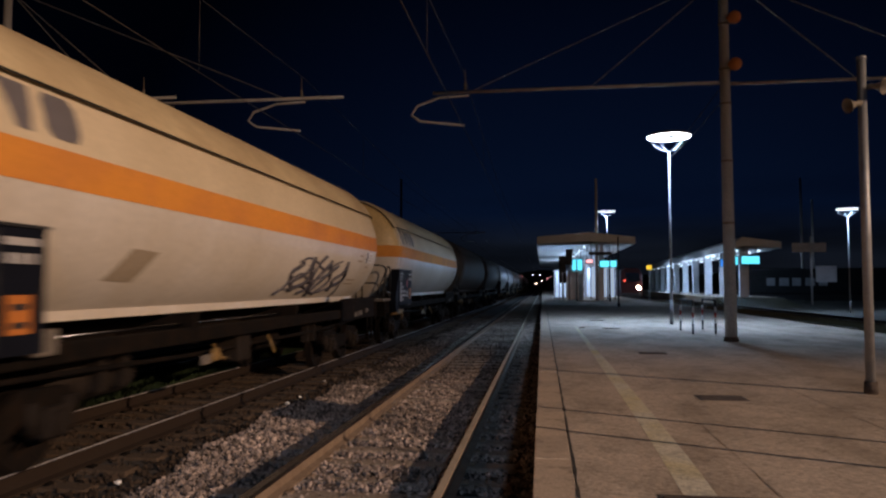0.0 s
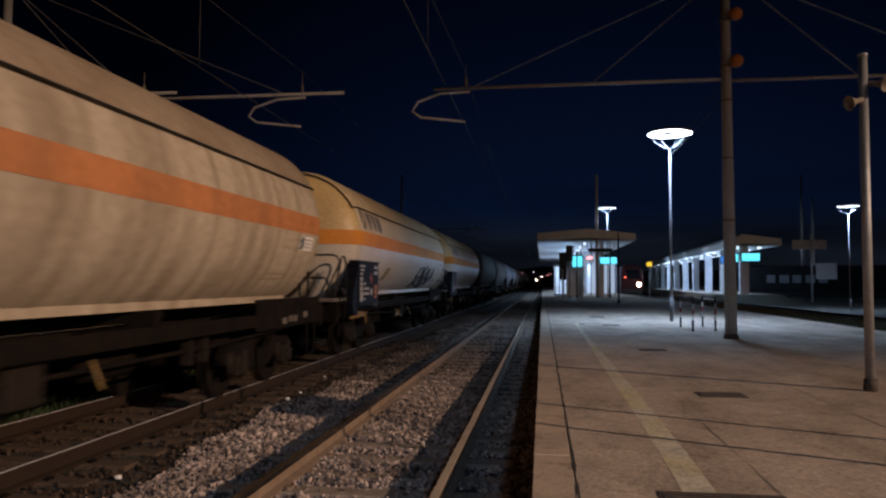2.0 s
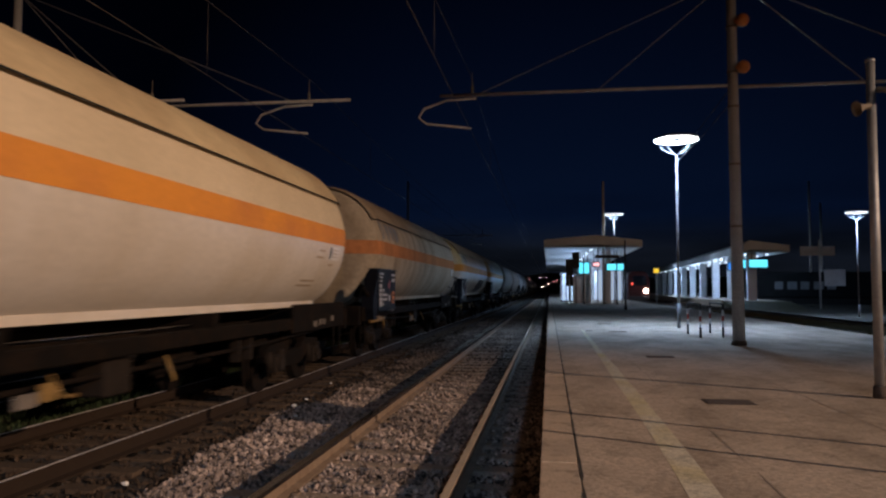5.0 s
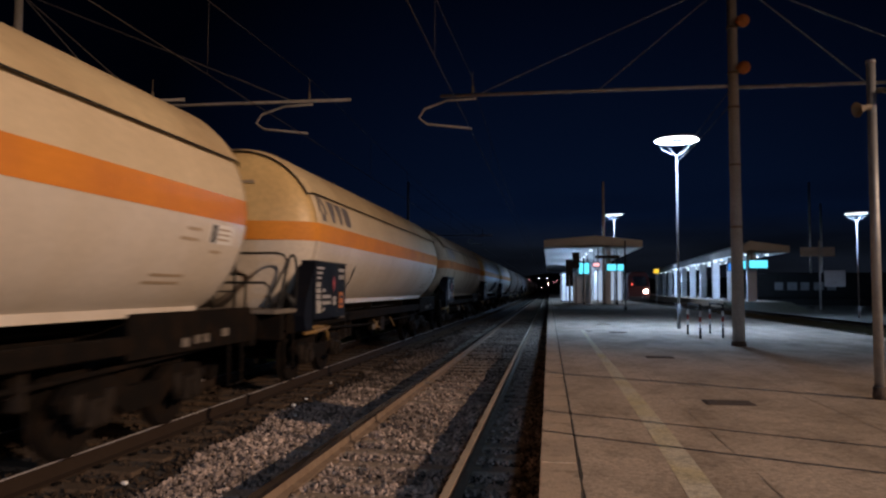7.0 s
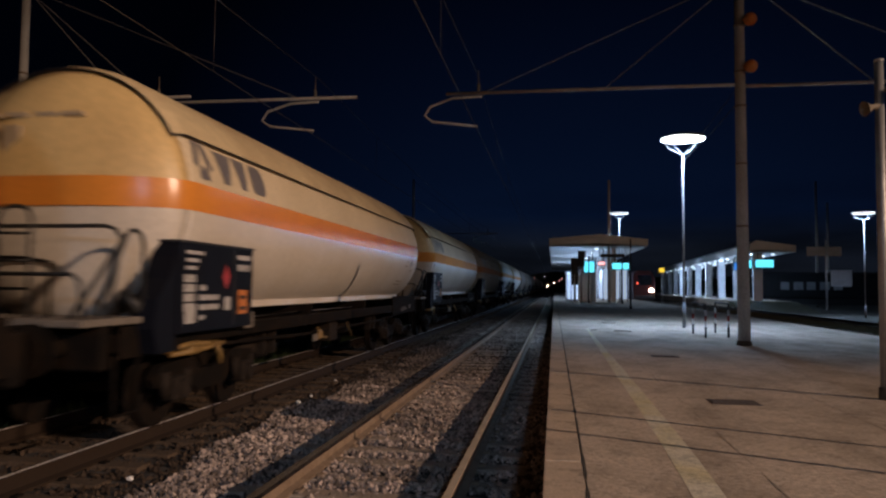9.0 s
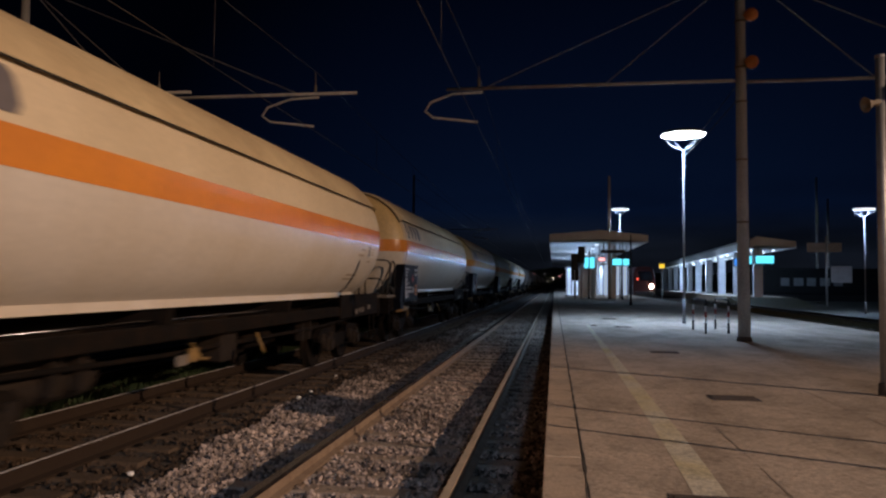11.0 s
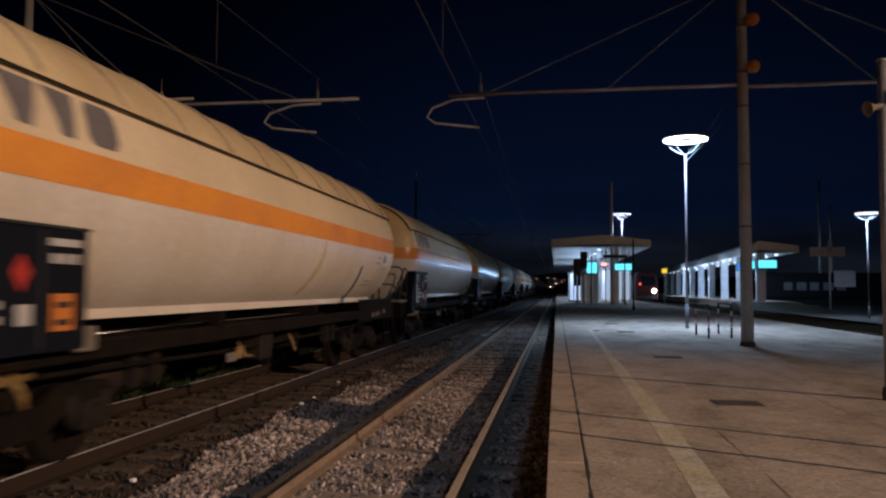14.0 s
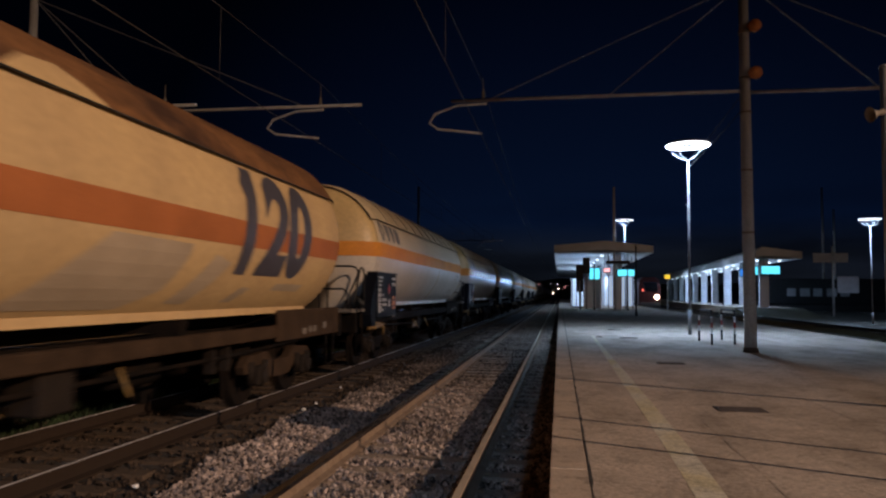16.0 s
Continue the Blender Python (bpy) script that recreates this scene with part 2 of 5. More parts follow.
M["screen"] = mat("cyan_screen", (0.02, 0.1, 0.12), 0.3, emit=((0.10, 0.62, 0.80), 1.7))
M["screen_blue"] = mat("blue_sign", (0.02, 0.1, 0.3), 0.4, emit=((0.03, 0.22, 0.65), 0.8))
M["screen_red"] = mat("red_sign", (0.3, 0.05, 0.05), 0.4, emit=((1.0, 0.45, 0.47), 1.5))
M["screen_yellow"] = mat("yellow_sign", (0.5, 0.35, 0.02), 0.4, emit=((1.0, 0.62, 0.04), 0.9))
M["tube"] = mat("fluorescent_tube", (0.9, 0.9, 0.9), 0.4, emit=((0.70, 0.86, 1.0), 5.0))
M["head"] = mat("headlight_glass", (0.9, 0.9, 0.9), 0.3, emit=((1.0, 0.82, 0.62), 40.0))
M["tail"] = mat("red_marker_light", (0.5, 0.02, 0.02), 0.3, emit=((1.0, 0.10, 0.05), 3.0))
M["loco"] = mat("red_train_paint", (0.032, 0.005, 0.005), 0.6, spec=0.2, var=0.15, scale=1.5, bump=0.03)
M["glass"] = mat("dark_glass", (0.01, 0.012, 0.015), 0.08, var=0.0, bump=0)
M["dark"] = mat("matt_black_metal", (0.015, 0.016, 0.02), 0.6, var=0.2)
M["grass"] = mat("weeds", (0.045, 0.075, 0.025), 0.9, var=0.5, scale=6, bump=0.2)
M["grass_dry"] = mat("dry_grass", (0.10, 0.085, 0.045), 0.9, var=0.5, scale=3, bump=0.5, fine=20)
M["coach"] = mat("coach_paint", (0.018, 0.020, 0.024), 0.7, var=0.3, spec=0.2)
M["pale"] = mat("pale_panel", (0.30, 0.31, 0.33), 0.7, var=0.2, scale=3)
M["tree"] = mat("dark_foliage", (0.05, 0.06, 0.04), 0.9, var=0.5, scale=0.6)


# ---- mesh helpers ----
def add_box(bm, x0, x1, y0, y1, z0, z1, bevel=0.0):
    vs = [bm.verts.new((x, y, z)) for x in (x0, x1) for y in (y0, y1) for z in (z0, z1)]
    fs = [bm.faces.new([vs[i] for i in q]) for q in ((0, 1, 3, 2), (4, 6, 7, 5), (0, 4, 5, 1), (2, 3, 7, 6), (0, 2, 6, 4), (1, 5, 7, 3))]
    if bevel:
        es = list({ed for f in fs for ed in f.edges})
        bmesh.ops.bevel(bm, geom=es, offset=bevel, segments=1, affect="EDGES", profile=0.5)
    return bm


def box(x0, x1, y0, y1, z0, z1, bevel=0.0):
    return add_box(bmesh.new(), x0, x1, y0, y1, z0, z1, bevel)


def add_rod(bm, a, b, r, r2=None, seg=10, caps=True):
    a, b = Vector(a), Vector(b)
    d = b - a
    q = d.to_track_quat("Z", "Y").to_matrix()
    r2 = r if r2 is None else r2
    rings = []
    for p, rad in ((a, r), (b, r2)):
        rings.append([bm.verts.new(p + q @ Vector((rad * math.cos(2 * math.pi * i / seg), rad * math.sin(2 * math.pi * i / seg), 0))) for i in range(seg)])
    for i in range(seg):
        j = (i + 1) % seg
        f = bm.faces.new((rings[0][i], rings[0][j], rings[1][j], rings[1][i]))
        f.smooth = seg > 6
    if caps:
        bm.faces.new(rings[0][::-1])
        bm.faces.new(rings[1])
    return bm


def rod(a, b, r, r2=None, seg=10):
    return add_rod(bmesh.new(), a, b, r, r2, seg)


def pipe(points, r, seg=8):
    """One continuous tube along the points."""
    bm = bmesh.new()
    pts = [Vector(p) for p in points]
    rings = []
    side = None
    for i, p in enumerate(pts):
        d = (pts[min(i + 1, len(pts) - 1)] - pts[max(i - 1, 0)]).normalized()
        if side is None:
            side = d.orthogonal().normalized()
        side = (side - d * side.dot(d)).normalized()
        up = d.cross(side)
        rings.append([bm.verts.new(p + r * (side * math.cos(2 * math.pi * k / seg) + up * math.sin(2 * math.pi * k / seg))) for k in range(seg)])
    for ra, rb in zip(rings, rings[1:]):
        for k in range(seg):
            j = (k + 1) % seg
            bm.faces.new((ra[k], ra[j], rb[j], rb[k])).smooth = True
    bm.faces.new(rings[0][::-1])
    bm.faces.new(rings[-1])
    return bm


def lathe(profile, seg=24, axis="Z", close=True):
    """Turns (radius, height) pairs round an axis."""
    bm = bmesh.new()
    rings = []
    for r, h in profile:
        ring = []
        for i in range(seg):
            a = 2 * math.pi * i / seg
            c, s = r * math.cos(a), r * math.sin(a)
            ring.append(bm.verts.new((c, s, h) if axis == "Z" else ((c, h, s) if axis == "Y" else (h, c, s))))
        rings.append(ring)
    for ra, rb in zip(rings, rings[1:]):
        for i in range(seg):
            j = (i + 1) % seg
            f = bm.faces.new((ra[i], ra[j], rb[j], rb[i]))
            f.smooth = True
    if close:
        bm.faces.new(rings[0][::-1])
        bm.faces.new(rings[-1])
    bmesh.ops.recalc_face_normals(bm, faces=bm.faces)
    return bm


def part(name, bm, material, parent=None, label=""):
    me = bpy.data.meshes.new(name)
    bmesh.ops.recalc_face_normals(bm, faces=bm.faces)
    bm.to_mesh(me)
    bm.free()
    me.materials.append(M[material])
    ob = new(name, me)
    if parent:
        ob.parent = parent
    if label:
        tagged(ob, label)
    return ob


def thing(name, at=(0, 0, 0), label="", category="", group="", kind="", turn=0.0):
    ob = new(name)
    ob.empty_display_size = 0.2
    ob.matrix_world = pose(*at, 0, 0, turn)
    return tagged(ob, label, category, group, kind)


def shared(name, me, parent, m):
    ob = new(name, me)
    ob.parent = parent
    ob.matrix_basis = m
    return ob


def mesh_of(name, bm, material):
    me = bpy.data.meshes.new(name)
    bmesh.ops.recalc_face_normals(bm, faces=bm.faces)
    bm.to_mesh(me)
    bm.free()
    me.materials.append(M[material])
    return me


# ---- ground, tracks, platforms ----
T1, T2, T3 = -1.59, -5.40, -8.62
tagged(part("ground", box(-400, 400, -60, 900, -0.6, -0.30), "soil"), "dark bare soil of the station yard", "ground", kind="structure")
tagged(part("ballast_bed", box(-11.5, -0.12, -20, 420, -0.31, -0.215), "ballast"), "grey-brown crushed stone bed under the tracks", "ballast", kind="structure")


tagged(part("ballast_bed", box(10.02, 17.6, 6, 300, -0.305, -0.24), "gravel_far"), "weedy grey gravel bed beyond the platform", "ballast", kind="structure")


def rail_mesh(x, y0, y1):
    bm = bmesh.new()
    prof = [(-0.075, -0.172), (0.075, -0.172), (0.075, -0.155), (0.012, -0.135), (0.012, -0.045), (0.036, -0.036), (0.036, -0.008), (0.03, -0.001), (-0.03, -0.001), (-0.036, -0.008), (-0.036, -0.036), (-0.012, -0.045), (-0.012, -0.135), (-0.075, -0.155)]
    rings = [[bm.verts.new((x + a, y, b)) for a, b in prof] for y in (y0, y1)]
    for i in range(len(prof)):
        j = (i + 1) % len(prof)
        bm.faces.new((rings[0][i], rings[0][j], rings[1][j], rings[1][i]))
    bm.faces.new(rings[0])
    bm.faces.new(rings[1][::-1])
    return bm


def track(name, xc, sleeper_mat, label, rail_mat="rail_dark", y0=-12, y1=400, half=1.3):
    tr = thing(name, (0, 0, 0), label, "railway track", kind="structure")
    for s in (-1, 1):
        r = part("rail", rail_mesh(xc + s * 0.7525, y0, y1), rail_mat, tr, "rusty steel rail")
        # narrow pale strips paint the glint on all tracks but the first
        hw, low, top = (0.015, -0.0012, "railtop_glint") if rail_mat != "rail" else ((0.0385, -0.038, "railtop") if s < 0 else (0.034, -0.0012, "railtop_matte"))
        part("railhead", box(xc + s * 0.7525 - hw, xc + s * 0.7525 + hw, y0, y1, low, 0.002), top, r, "running surface of the rail")
    me = mesh_of("sleeper", box(-half, half, -0.12, 0.12, -0.33, -0.175, 0.012), sleeper_mat)
    clip = mesh_of("clip", box(-0.035, 0.035, -0.05, 0.05, -0.175, -0.15, 0.01), "rail" if rail_mat == "rail" else "frame")
    k = 0
    y = 2.0
    while y < 130:
        so = shared("sleeper", me, tr, pose(xc + random.uniform(-0.02, 0.02), y, random.uniform(-0.012, 0.008), 0, 0, random.uniform(-0.6, 0.6)))
        if y < 22:
            for s in (-0.7525, 0.7525):
                for o in (-0.11, 0.11):
                    shared("clip", clip, so, pose(s + o, 0, 0))
        y += 0.6
    return tr


track("track_1", T1, "sleeper", "railway track with concrete sleepers beside the platform", "rail")
track("track_2", T2, "wood", "railway track with old dark sleepers under the freight train")
track("track_3", T3, "wood", "weedy railway track behind the freight train")
track("track_4", 11.45, "wood", "dim railway track past the far platform edge", y0=30)
track("track_5", 15.6, "wood", "dim overgrown railway track between the platforms", y0=20)

PZ = 0.25
plat = thing("platform", (0, 0, 0), "asphalt island platform with a pale stone edge", "platform", kind="structure")
part("platform_slab", box(0.235, 9.7, -25, 220, -0.32, PZ), "platform", plat, "worn brownish asphalt surface")
cop = mesh_of("coping_stone", box(0, 0.30, 0.0015, 1.9985, -0.06, PZ + 0.004, 0.006), "coping")
for k in range(80):
    shared("coping_stone", cop, plat, pose(-0.075 + random.uniform(-0.006, 0.006), -8 + 2.0 * k, random.uniform(-0.004, 0.003)))
part("edge_wall", box(-0.03, 0.234, -25, 220, -0.32, -0.062), "coping", plat, "stained concrete platform wall")
bm = bmesh.new()
prev = None
for k in range(320):
    y = 1.0 + k * (0.12 if k < 220 else 0.6) + (0 if k < 220 else -105.6)
    x = 0.236 + 0.012 * noise.noise((y * 0.9, 0, 0)) + 0.006 * noise.noise((y * 4.0, 3, 0))
    w = max(0.003, 0.009 + 0.013 * noise.noise((y * 2.9, 7, 0)))
    cur = (bm.verts.new((x - w, y, PZ + 0.0065)), bm.verts.new((x + w, y, PZ + 0.0065)))
    if prev:
        bm.faces.new((prev[0], prev[1], cur[1], cur[0]))
    prev = cur
part("coping_joint", bm, "crack", plat, "dark open joint along the edge stones")
bm = bmesh.new()
for k in range(41):
    ya, yb = 1.0 + k * 0.6, 1.0 + (k + 1) * 0.6
    xa, xb = (1.0 - 0.085 * math.exp(-max(0.0, q - 4.5) / 2.6) + 0.09 * max(0.0, (q - 12) / 13) for q in (ya, yb))
    w = (0.112 - 0.018 * min(1.0, max(0.0, (ya - 6) / 8))) * (1 - 0.55 * min(1.0, max(0.0, (ya - 13) / 10)))
    vs = [bm.verts.new(p) for p in ((xa, ya, PZ + 0.0015), (xa + w * 2, ya, PZ + 0.0015), (xb + w * 2, yb, PZ + 0.0015), (xb, yb, PZ + 0.0015))]
    bm.faces.new(vs)
part("safety_line", bm, "yellow", plat, "worn yellow painted line")
for sx, y0 in ((1.585, 4.6), (3.33, 6.4)):
    bm = bmesh.new()
    prev = None
    for k in range(150):
        y = y0 + k * 0.12
        x = sx + 0.03 * noise.noise((y * 0.5, sx, 0)) + 0.012 * noise.noise((y * 3.0, sx, 2))
        w = max(0.0005, 0.004 + 0.012 * noise.noise((y * 1.7, sx, 5)))
        cur = (bm.verts.new((x - w, y, PZ + 0.003)), bm.verts.new((x + w, y, PZ + 0.003)))
        if prev:
            bm.faces.new((prev[0], prev[1], cur[1], cur[0]))
        prev = cur
    part("paving_seam", bm, "seam", plat, "thin crumbling seam in the asphalt")
part("right_coping", box(9.70, 10.0, -25, 220, -0.3, PZ + 0.004), "coping", plat, "pale stone edge")


# platform 2, turned a little to the right
plat2 = thing("platform_2", (20.3, 66, 0), "paved second island platform under a long canopy", "platform", kind="structure", turn=-2.8)
# slab coloured dark to cancel the floodlight falling on its end
part("platform_slab", box(-3.4, 2.4, 8.6, 150, -0.32, 0.52), "soil", plat2, "dark platform base")
bm = bmesh.new()
bank = [[bm.verts.new((x, y, z)) for x in (-3.6, 2.6)] for y, z in ((8.59, -0.31), (8.59, 0.53), (6.5, 0.30), (1.5, -0.29))]
for a, b in zip(bank, bank[1:]):
    bm.faces.new((a[0], a[1], b[1], b[0]))
bm.faces.new((bank[3][0], bank[3][1], bank[0][1], bank[0][0]))
for i in (0, 1):
    bm.faces.new([r[i] for r in bank])
part("end_bank", bm, "grass_dry", plat2, "grassy slope at the platform's end")
part("paving", box(-3.4, 2.4, 9.5, 150, 0.522, 0.55), "platform", plat2, "pale lit paving")
part("coping_edge", box(-3.7, -3.405, 9.5, 150, -0.32, 0.555), "coping", plat2)


# ---- freight wagons ----
R, ZC = 1.48, 2.60
REAR, FRONT = -6.95, 7.35


def on_tank(s, y, r):
    """A point on the tank: s is the arc height above the middle, y along it (east side)."""
    a = s / R
    return (r * math.cos(a), y, ZC + r * math.sin(a))


def tank_sheet(y0, y1, s0, s1, r, ny=1, ns=6):
    bm = bmesh.new()
    g = [[bm.verts.new(on_tank(s0 + (s1 - s0) * i / ns, y0 + (y1 - y0) * k / ny, r)) for i in range(ns + 1)] for k in range(ny + 1)]
    for k in range(ny):
        for i in range(ns):
            bm.faces.new((g[k][i], g[k + 1][i], g[k + 1][i + 1], g[k][i + 1])).smooth = True
    return bm


def tank_profile():
    pts = []
    dome = 0.62
    n = 9
    for i in range(n + 1):
        a = math.pi / 2 * i / n
        pts.append((max(0.02, R * math.sin(a) ** 0.8), REAR + dome * (1 - math.cos(a))))
    for y in np.linspace(REAR + dome + 0.6, FRONT - dome - 0.6, 8):
        pts.append((R, float(y)))
    for i in range(n, -1, -1):
        a = math.pi / 2 * i / n
        pts.append((max(0.02, R * math.sin(a) ** 0.8), FRONT - dome * (1 - math.cos(a))))
    return pts


def radius_at(y):
    for (ra, ya), (rb, yb) in zip(PROFILE, PROFILE[1:]):
        if ya <= y <= yb:
            return ra + (rb - ra) * (y - ya) / max(1e-6, yb - ya)
    return R


PROFILE = tank_profile()


def band_mesh(z0, z1):
    """The coloured belt round the whole tank, over the domes too."""
    bm = bmesh.new()
    off = 0.004
    right, ends = [], []
    for r, y in PROFILE:
        if r < max(abs(z0), abs(z1)) + 0.02:
            continue
        yo = y + (-0.02 if y < REAR + 0.1 else 0.02 if y > FRONT - 0.1 else -off if y < REAR + 0.6 else (off if y > FRONT - 0.6 else 0))
        row = []
        for i in range(5):
            z = z0 + (z1 - z0) * i / 4
            x = math.sqrt(max(0, (r + off) ** 2 - z * z))
            row.append((x, yo, z))
        right.append(row)
    for side in (1, -1):
        rows = [[bm.verts.new((side * x, y, ZC + z)) for x, y, z in row] for row in right]
        for a, b in zip(rows, rows[1:]):
            for i in range(4):
                bm.faces.new((a[i], b[i], b[i + 1], a[i + 1])).smooth = True
        ends.append(rows)
    # across both ends
    r_rows, l_rows = ends
    for idx in (0, -1):
        for i in range(4):
            bm.faces.new((r_rows[idx][i], r_rows[idx][i + 1], l_rows[idx][i + 1], l_rows[idx][i]))
    return bm


def shield_mesh(a0=28):
    """The curved sunshield over the upper part of the tank, following the end domes."""
    bm = bmesh.new()
    rows = []
    for r, y in PROFILE:
        if y < REAR + 0.40 or y > FRONT - 0.40:
            continue
        rr = r + 0.045
        rows.append([bm.verts.new((rr * math.cos(radians(a)), y, ZC + rr * math.sin(radians(a)))) for a in np.linspace(a0, 180 - a0, 25)])
    for a, b in zip(rows, rows[1:]):
        for i in range(24):
            bm.faces.new((a[i], b[i], b[i + 1], a[i + 1])).smooth = True
    return bm


def shield_edge(a0=28):
    pts = []
    rr = R + 0.05
    for side in (1,):
        for r, y in PROFILE:
            if REAR + 0.40 <= y <= FRONT - 0.40:
                q = r + 0.05
                pts.append((q * math.cos(radians(a0)), y, ZC + q * math.sin(radians(a0))))
    first = [(r_, y_) for r_, y_ in PROFILE if REAR + 0.40 <= y_][0]
    q = first[0] + 0.05
    arch = [(q * math.cos(radians(a)), first[1], ZC + q * math.sin(radians(a))) for a in np.linspace(180 - a0, a0, 19)]
    return pipe(arch + pts, 0.011, 6)


def wheelset(parent, y):
    bm = bmesh.new()
    prof_l = [(0.05, -0.06), (0.42, -0.055), (0.46, -0.065), (0.485, 0.03 - 0.065), (0.46, 0.0), (0.45, 0.07), (0.38, 0.06), (0.12, 0.02), (0.09, 0.10), (0.05, 0.10)]
    for s in (-1, 1):
        rings = []
        for r, h in prof_l:
            rings.append([bm.verts.new((s * (0.75 + h), r * math.cos(2 * math.pi * i / 24), r * math.sin(2 * math.pi * i / 24))) for i in range(24)])
        for a, b in zip(rings, rings[1:]):
            for i in range(24):
                bm.faces.new((a[i], a[(i + 1) % 24], b[(i + 1) % 24], b[i]))
        for i in range(0, 24, 4):
            a = 2 * math.pi * i / 24
            c, q = math.cos(a), math.sin(a)
            add_rod(bm, (s * 0.83, 0.24 * c, 0.24 * q), (s * 0.86, 0.24 * c, 0.24 * q), 0.025, seg=6)
    add_rod(bm, (-0.95, 0, 0), (0.95, 0, 0), 0.075, seg=10)
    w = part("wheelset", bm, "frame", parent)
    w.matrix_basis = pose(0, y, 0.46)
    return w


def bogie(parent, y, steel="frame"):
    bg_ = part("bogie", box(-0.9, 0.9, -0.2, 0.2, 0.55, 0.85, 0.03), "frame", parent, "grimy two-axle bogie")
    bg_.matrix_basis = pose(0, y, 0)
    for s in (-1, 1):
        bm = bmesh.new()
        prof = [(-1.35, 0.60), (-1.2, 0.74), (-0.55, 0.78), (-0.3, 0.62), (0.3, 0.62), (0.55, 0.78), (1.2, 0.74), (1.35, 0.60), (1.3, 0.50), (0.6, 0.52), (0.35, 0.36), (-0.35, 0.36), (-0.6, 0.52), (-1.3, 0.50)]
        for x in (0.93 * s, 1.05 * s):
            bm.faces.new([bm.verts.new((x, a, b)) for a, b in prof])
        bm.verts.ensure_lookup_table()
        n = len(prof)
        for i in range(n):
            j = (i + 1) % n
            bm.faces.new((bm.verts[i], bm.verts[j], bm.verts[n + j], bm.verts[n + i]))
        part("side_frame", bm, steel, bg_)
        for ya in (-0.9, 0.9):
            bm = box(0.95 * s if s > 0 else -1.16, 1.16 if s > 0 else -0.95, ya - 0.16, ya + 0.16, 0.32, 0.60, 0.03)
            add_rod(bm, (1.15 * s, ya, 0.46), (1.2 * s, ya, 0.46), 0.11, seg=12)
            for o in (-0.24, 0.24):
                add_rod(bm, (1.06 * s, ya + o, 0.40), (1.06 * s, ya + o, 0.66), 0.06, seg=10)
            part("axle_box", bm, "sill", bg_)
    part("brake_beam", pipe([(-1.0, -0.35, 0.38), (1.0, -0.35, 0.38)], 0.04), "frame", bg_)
    for ya in (-0.9, 0.9):
        wheelset(bg_, ya)
    return bg_


def labels(parent, x):
    """Panels and writing bars on the dark box at the wagon's near end."""
    def plate(name, y0, y1, z0, z1, m, o=0.006, label=""):
        part(name, box(x, x + o, -6.62 + (y0 + 6.65) * 0.935, -6.62 + (y1 + 6.65) * 0.935, z0 - 0.07, z1 - 0.07), m, parent, label)
    y = -6.65
    for i, w in enumerate((0.42, 0.30, 0.24)):
        plate("writing_bar", y + 0.16, y + 0.16 + w, 2.06 - i * 0.085, 2.10 - i * 0.085, "old_label")
    for i in range(4):
        for k in range(2):
            plate("label_cell", y + 0.13 + k * 0.13, y + 0.245 + k * 0.13, 1.75 - i * 0.105, 1.835 - i * 0.105, "old_label")
    plate("label_card", y + 0.16, y + 0.40, 1.30, 1.50, "old_label", label="white paper card")
    for i in range(3):
        for k in range(3 if i else 1):
            plate("writing_bar", y + 0.50 + k * 0.17, y + 0.64 + k * 0.17, 1.66 - i * 0.11, 1.72 - i * 0.11, "old_label")
    plate("writing_bar", y + 0.5, y + 0.62, 1.33, 1.38, "old_label")
    bm = bmesh.new()
    c = (-6.62 + 1.2 * 0.935, 1.75)
    vs = [bm.verts.new((x + 0.005, c[0] + a, c[1] + b)) for a, b in ((0, -0.15), (0.1, 0), (0, 0.15), (-0.1, 0))]
    bm.faces.new(vs)
    part("diamond_sign", bm, "red", parent, "red hazard diamond")
    plate("label_card", y + 1.16, y + 1.32, 1.42, 1.58, "old_label")
    plate("writing_bar", y + 1.52, y + 1.92, 2.04, 2.10, "old_label")
    for k in range(3):
        plate("writing_bar", y + 1.54 + k * 0.13, y + 1.63 + k * 0.13, 1.90, 1.98, "old_label")
    plate("hazard_plate", y + 1.56, y + 1.84, 1.36, 1.66, "hazard", label="orange hazard plate")
    for z in (1.43, 1.57):
        plate("writing_bar", y + 1.61, y + 1.79, z - 0.025, z + 0.025, "dark", 0.009)
    part("door_gap", box(x - 0.004, x + 0.003, -5.29, -5.26, 1.17, 2.09), "edge", parent)


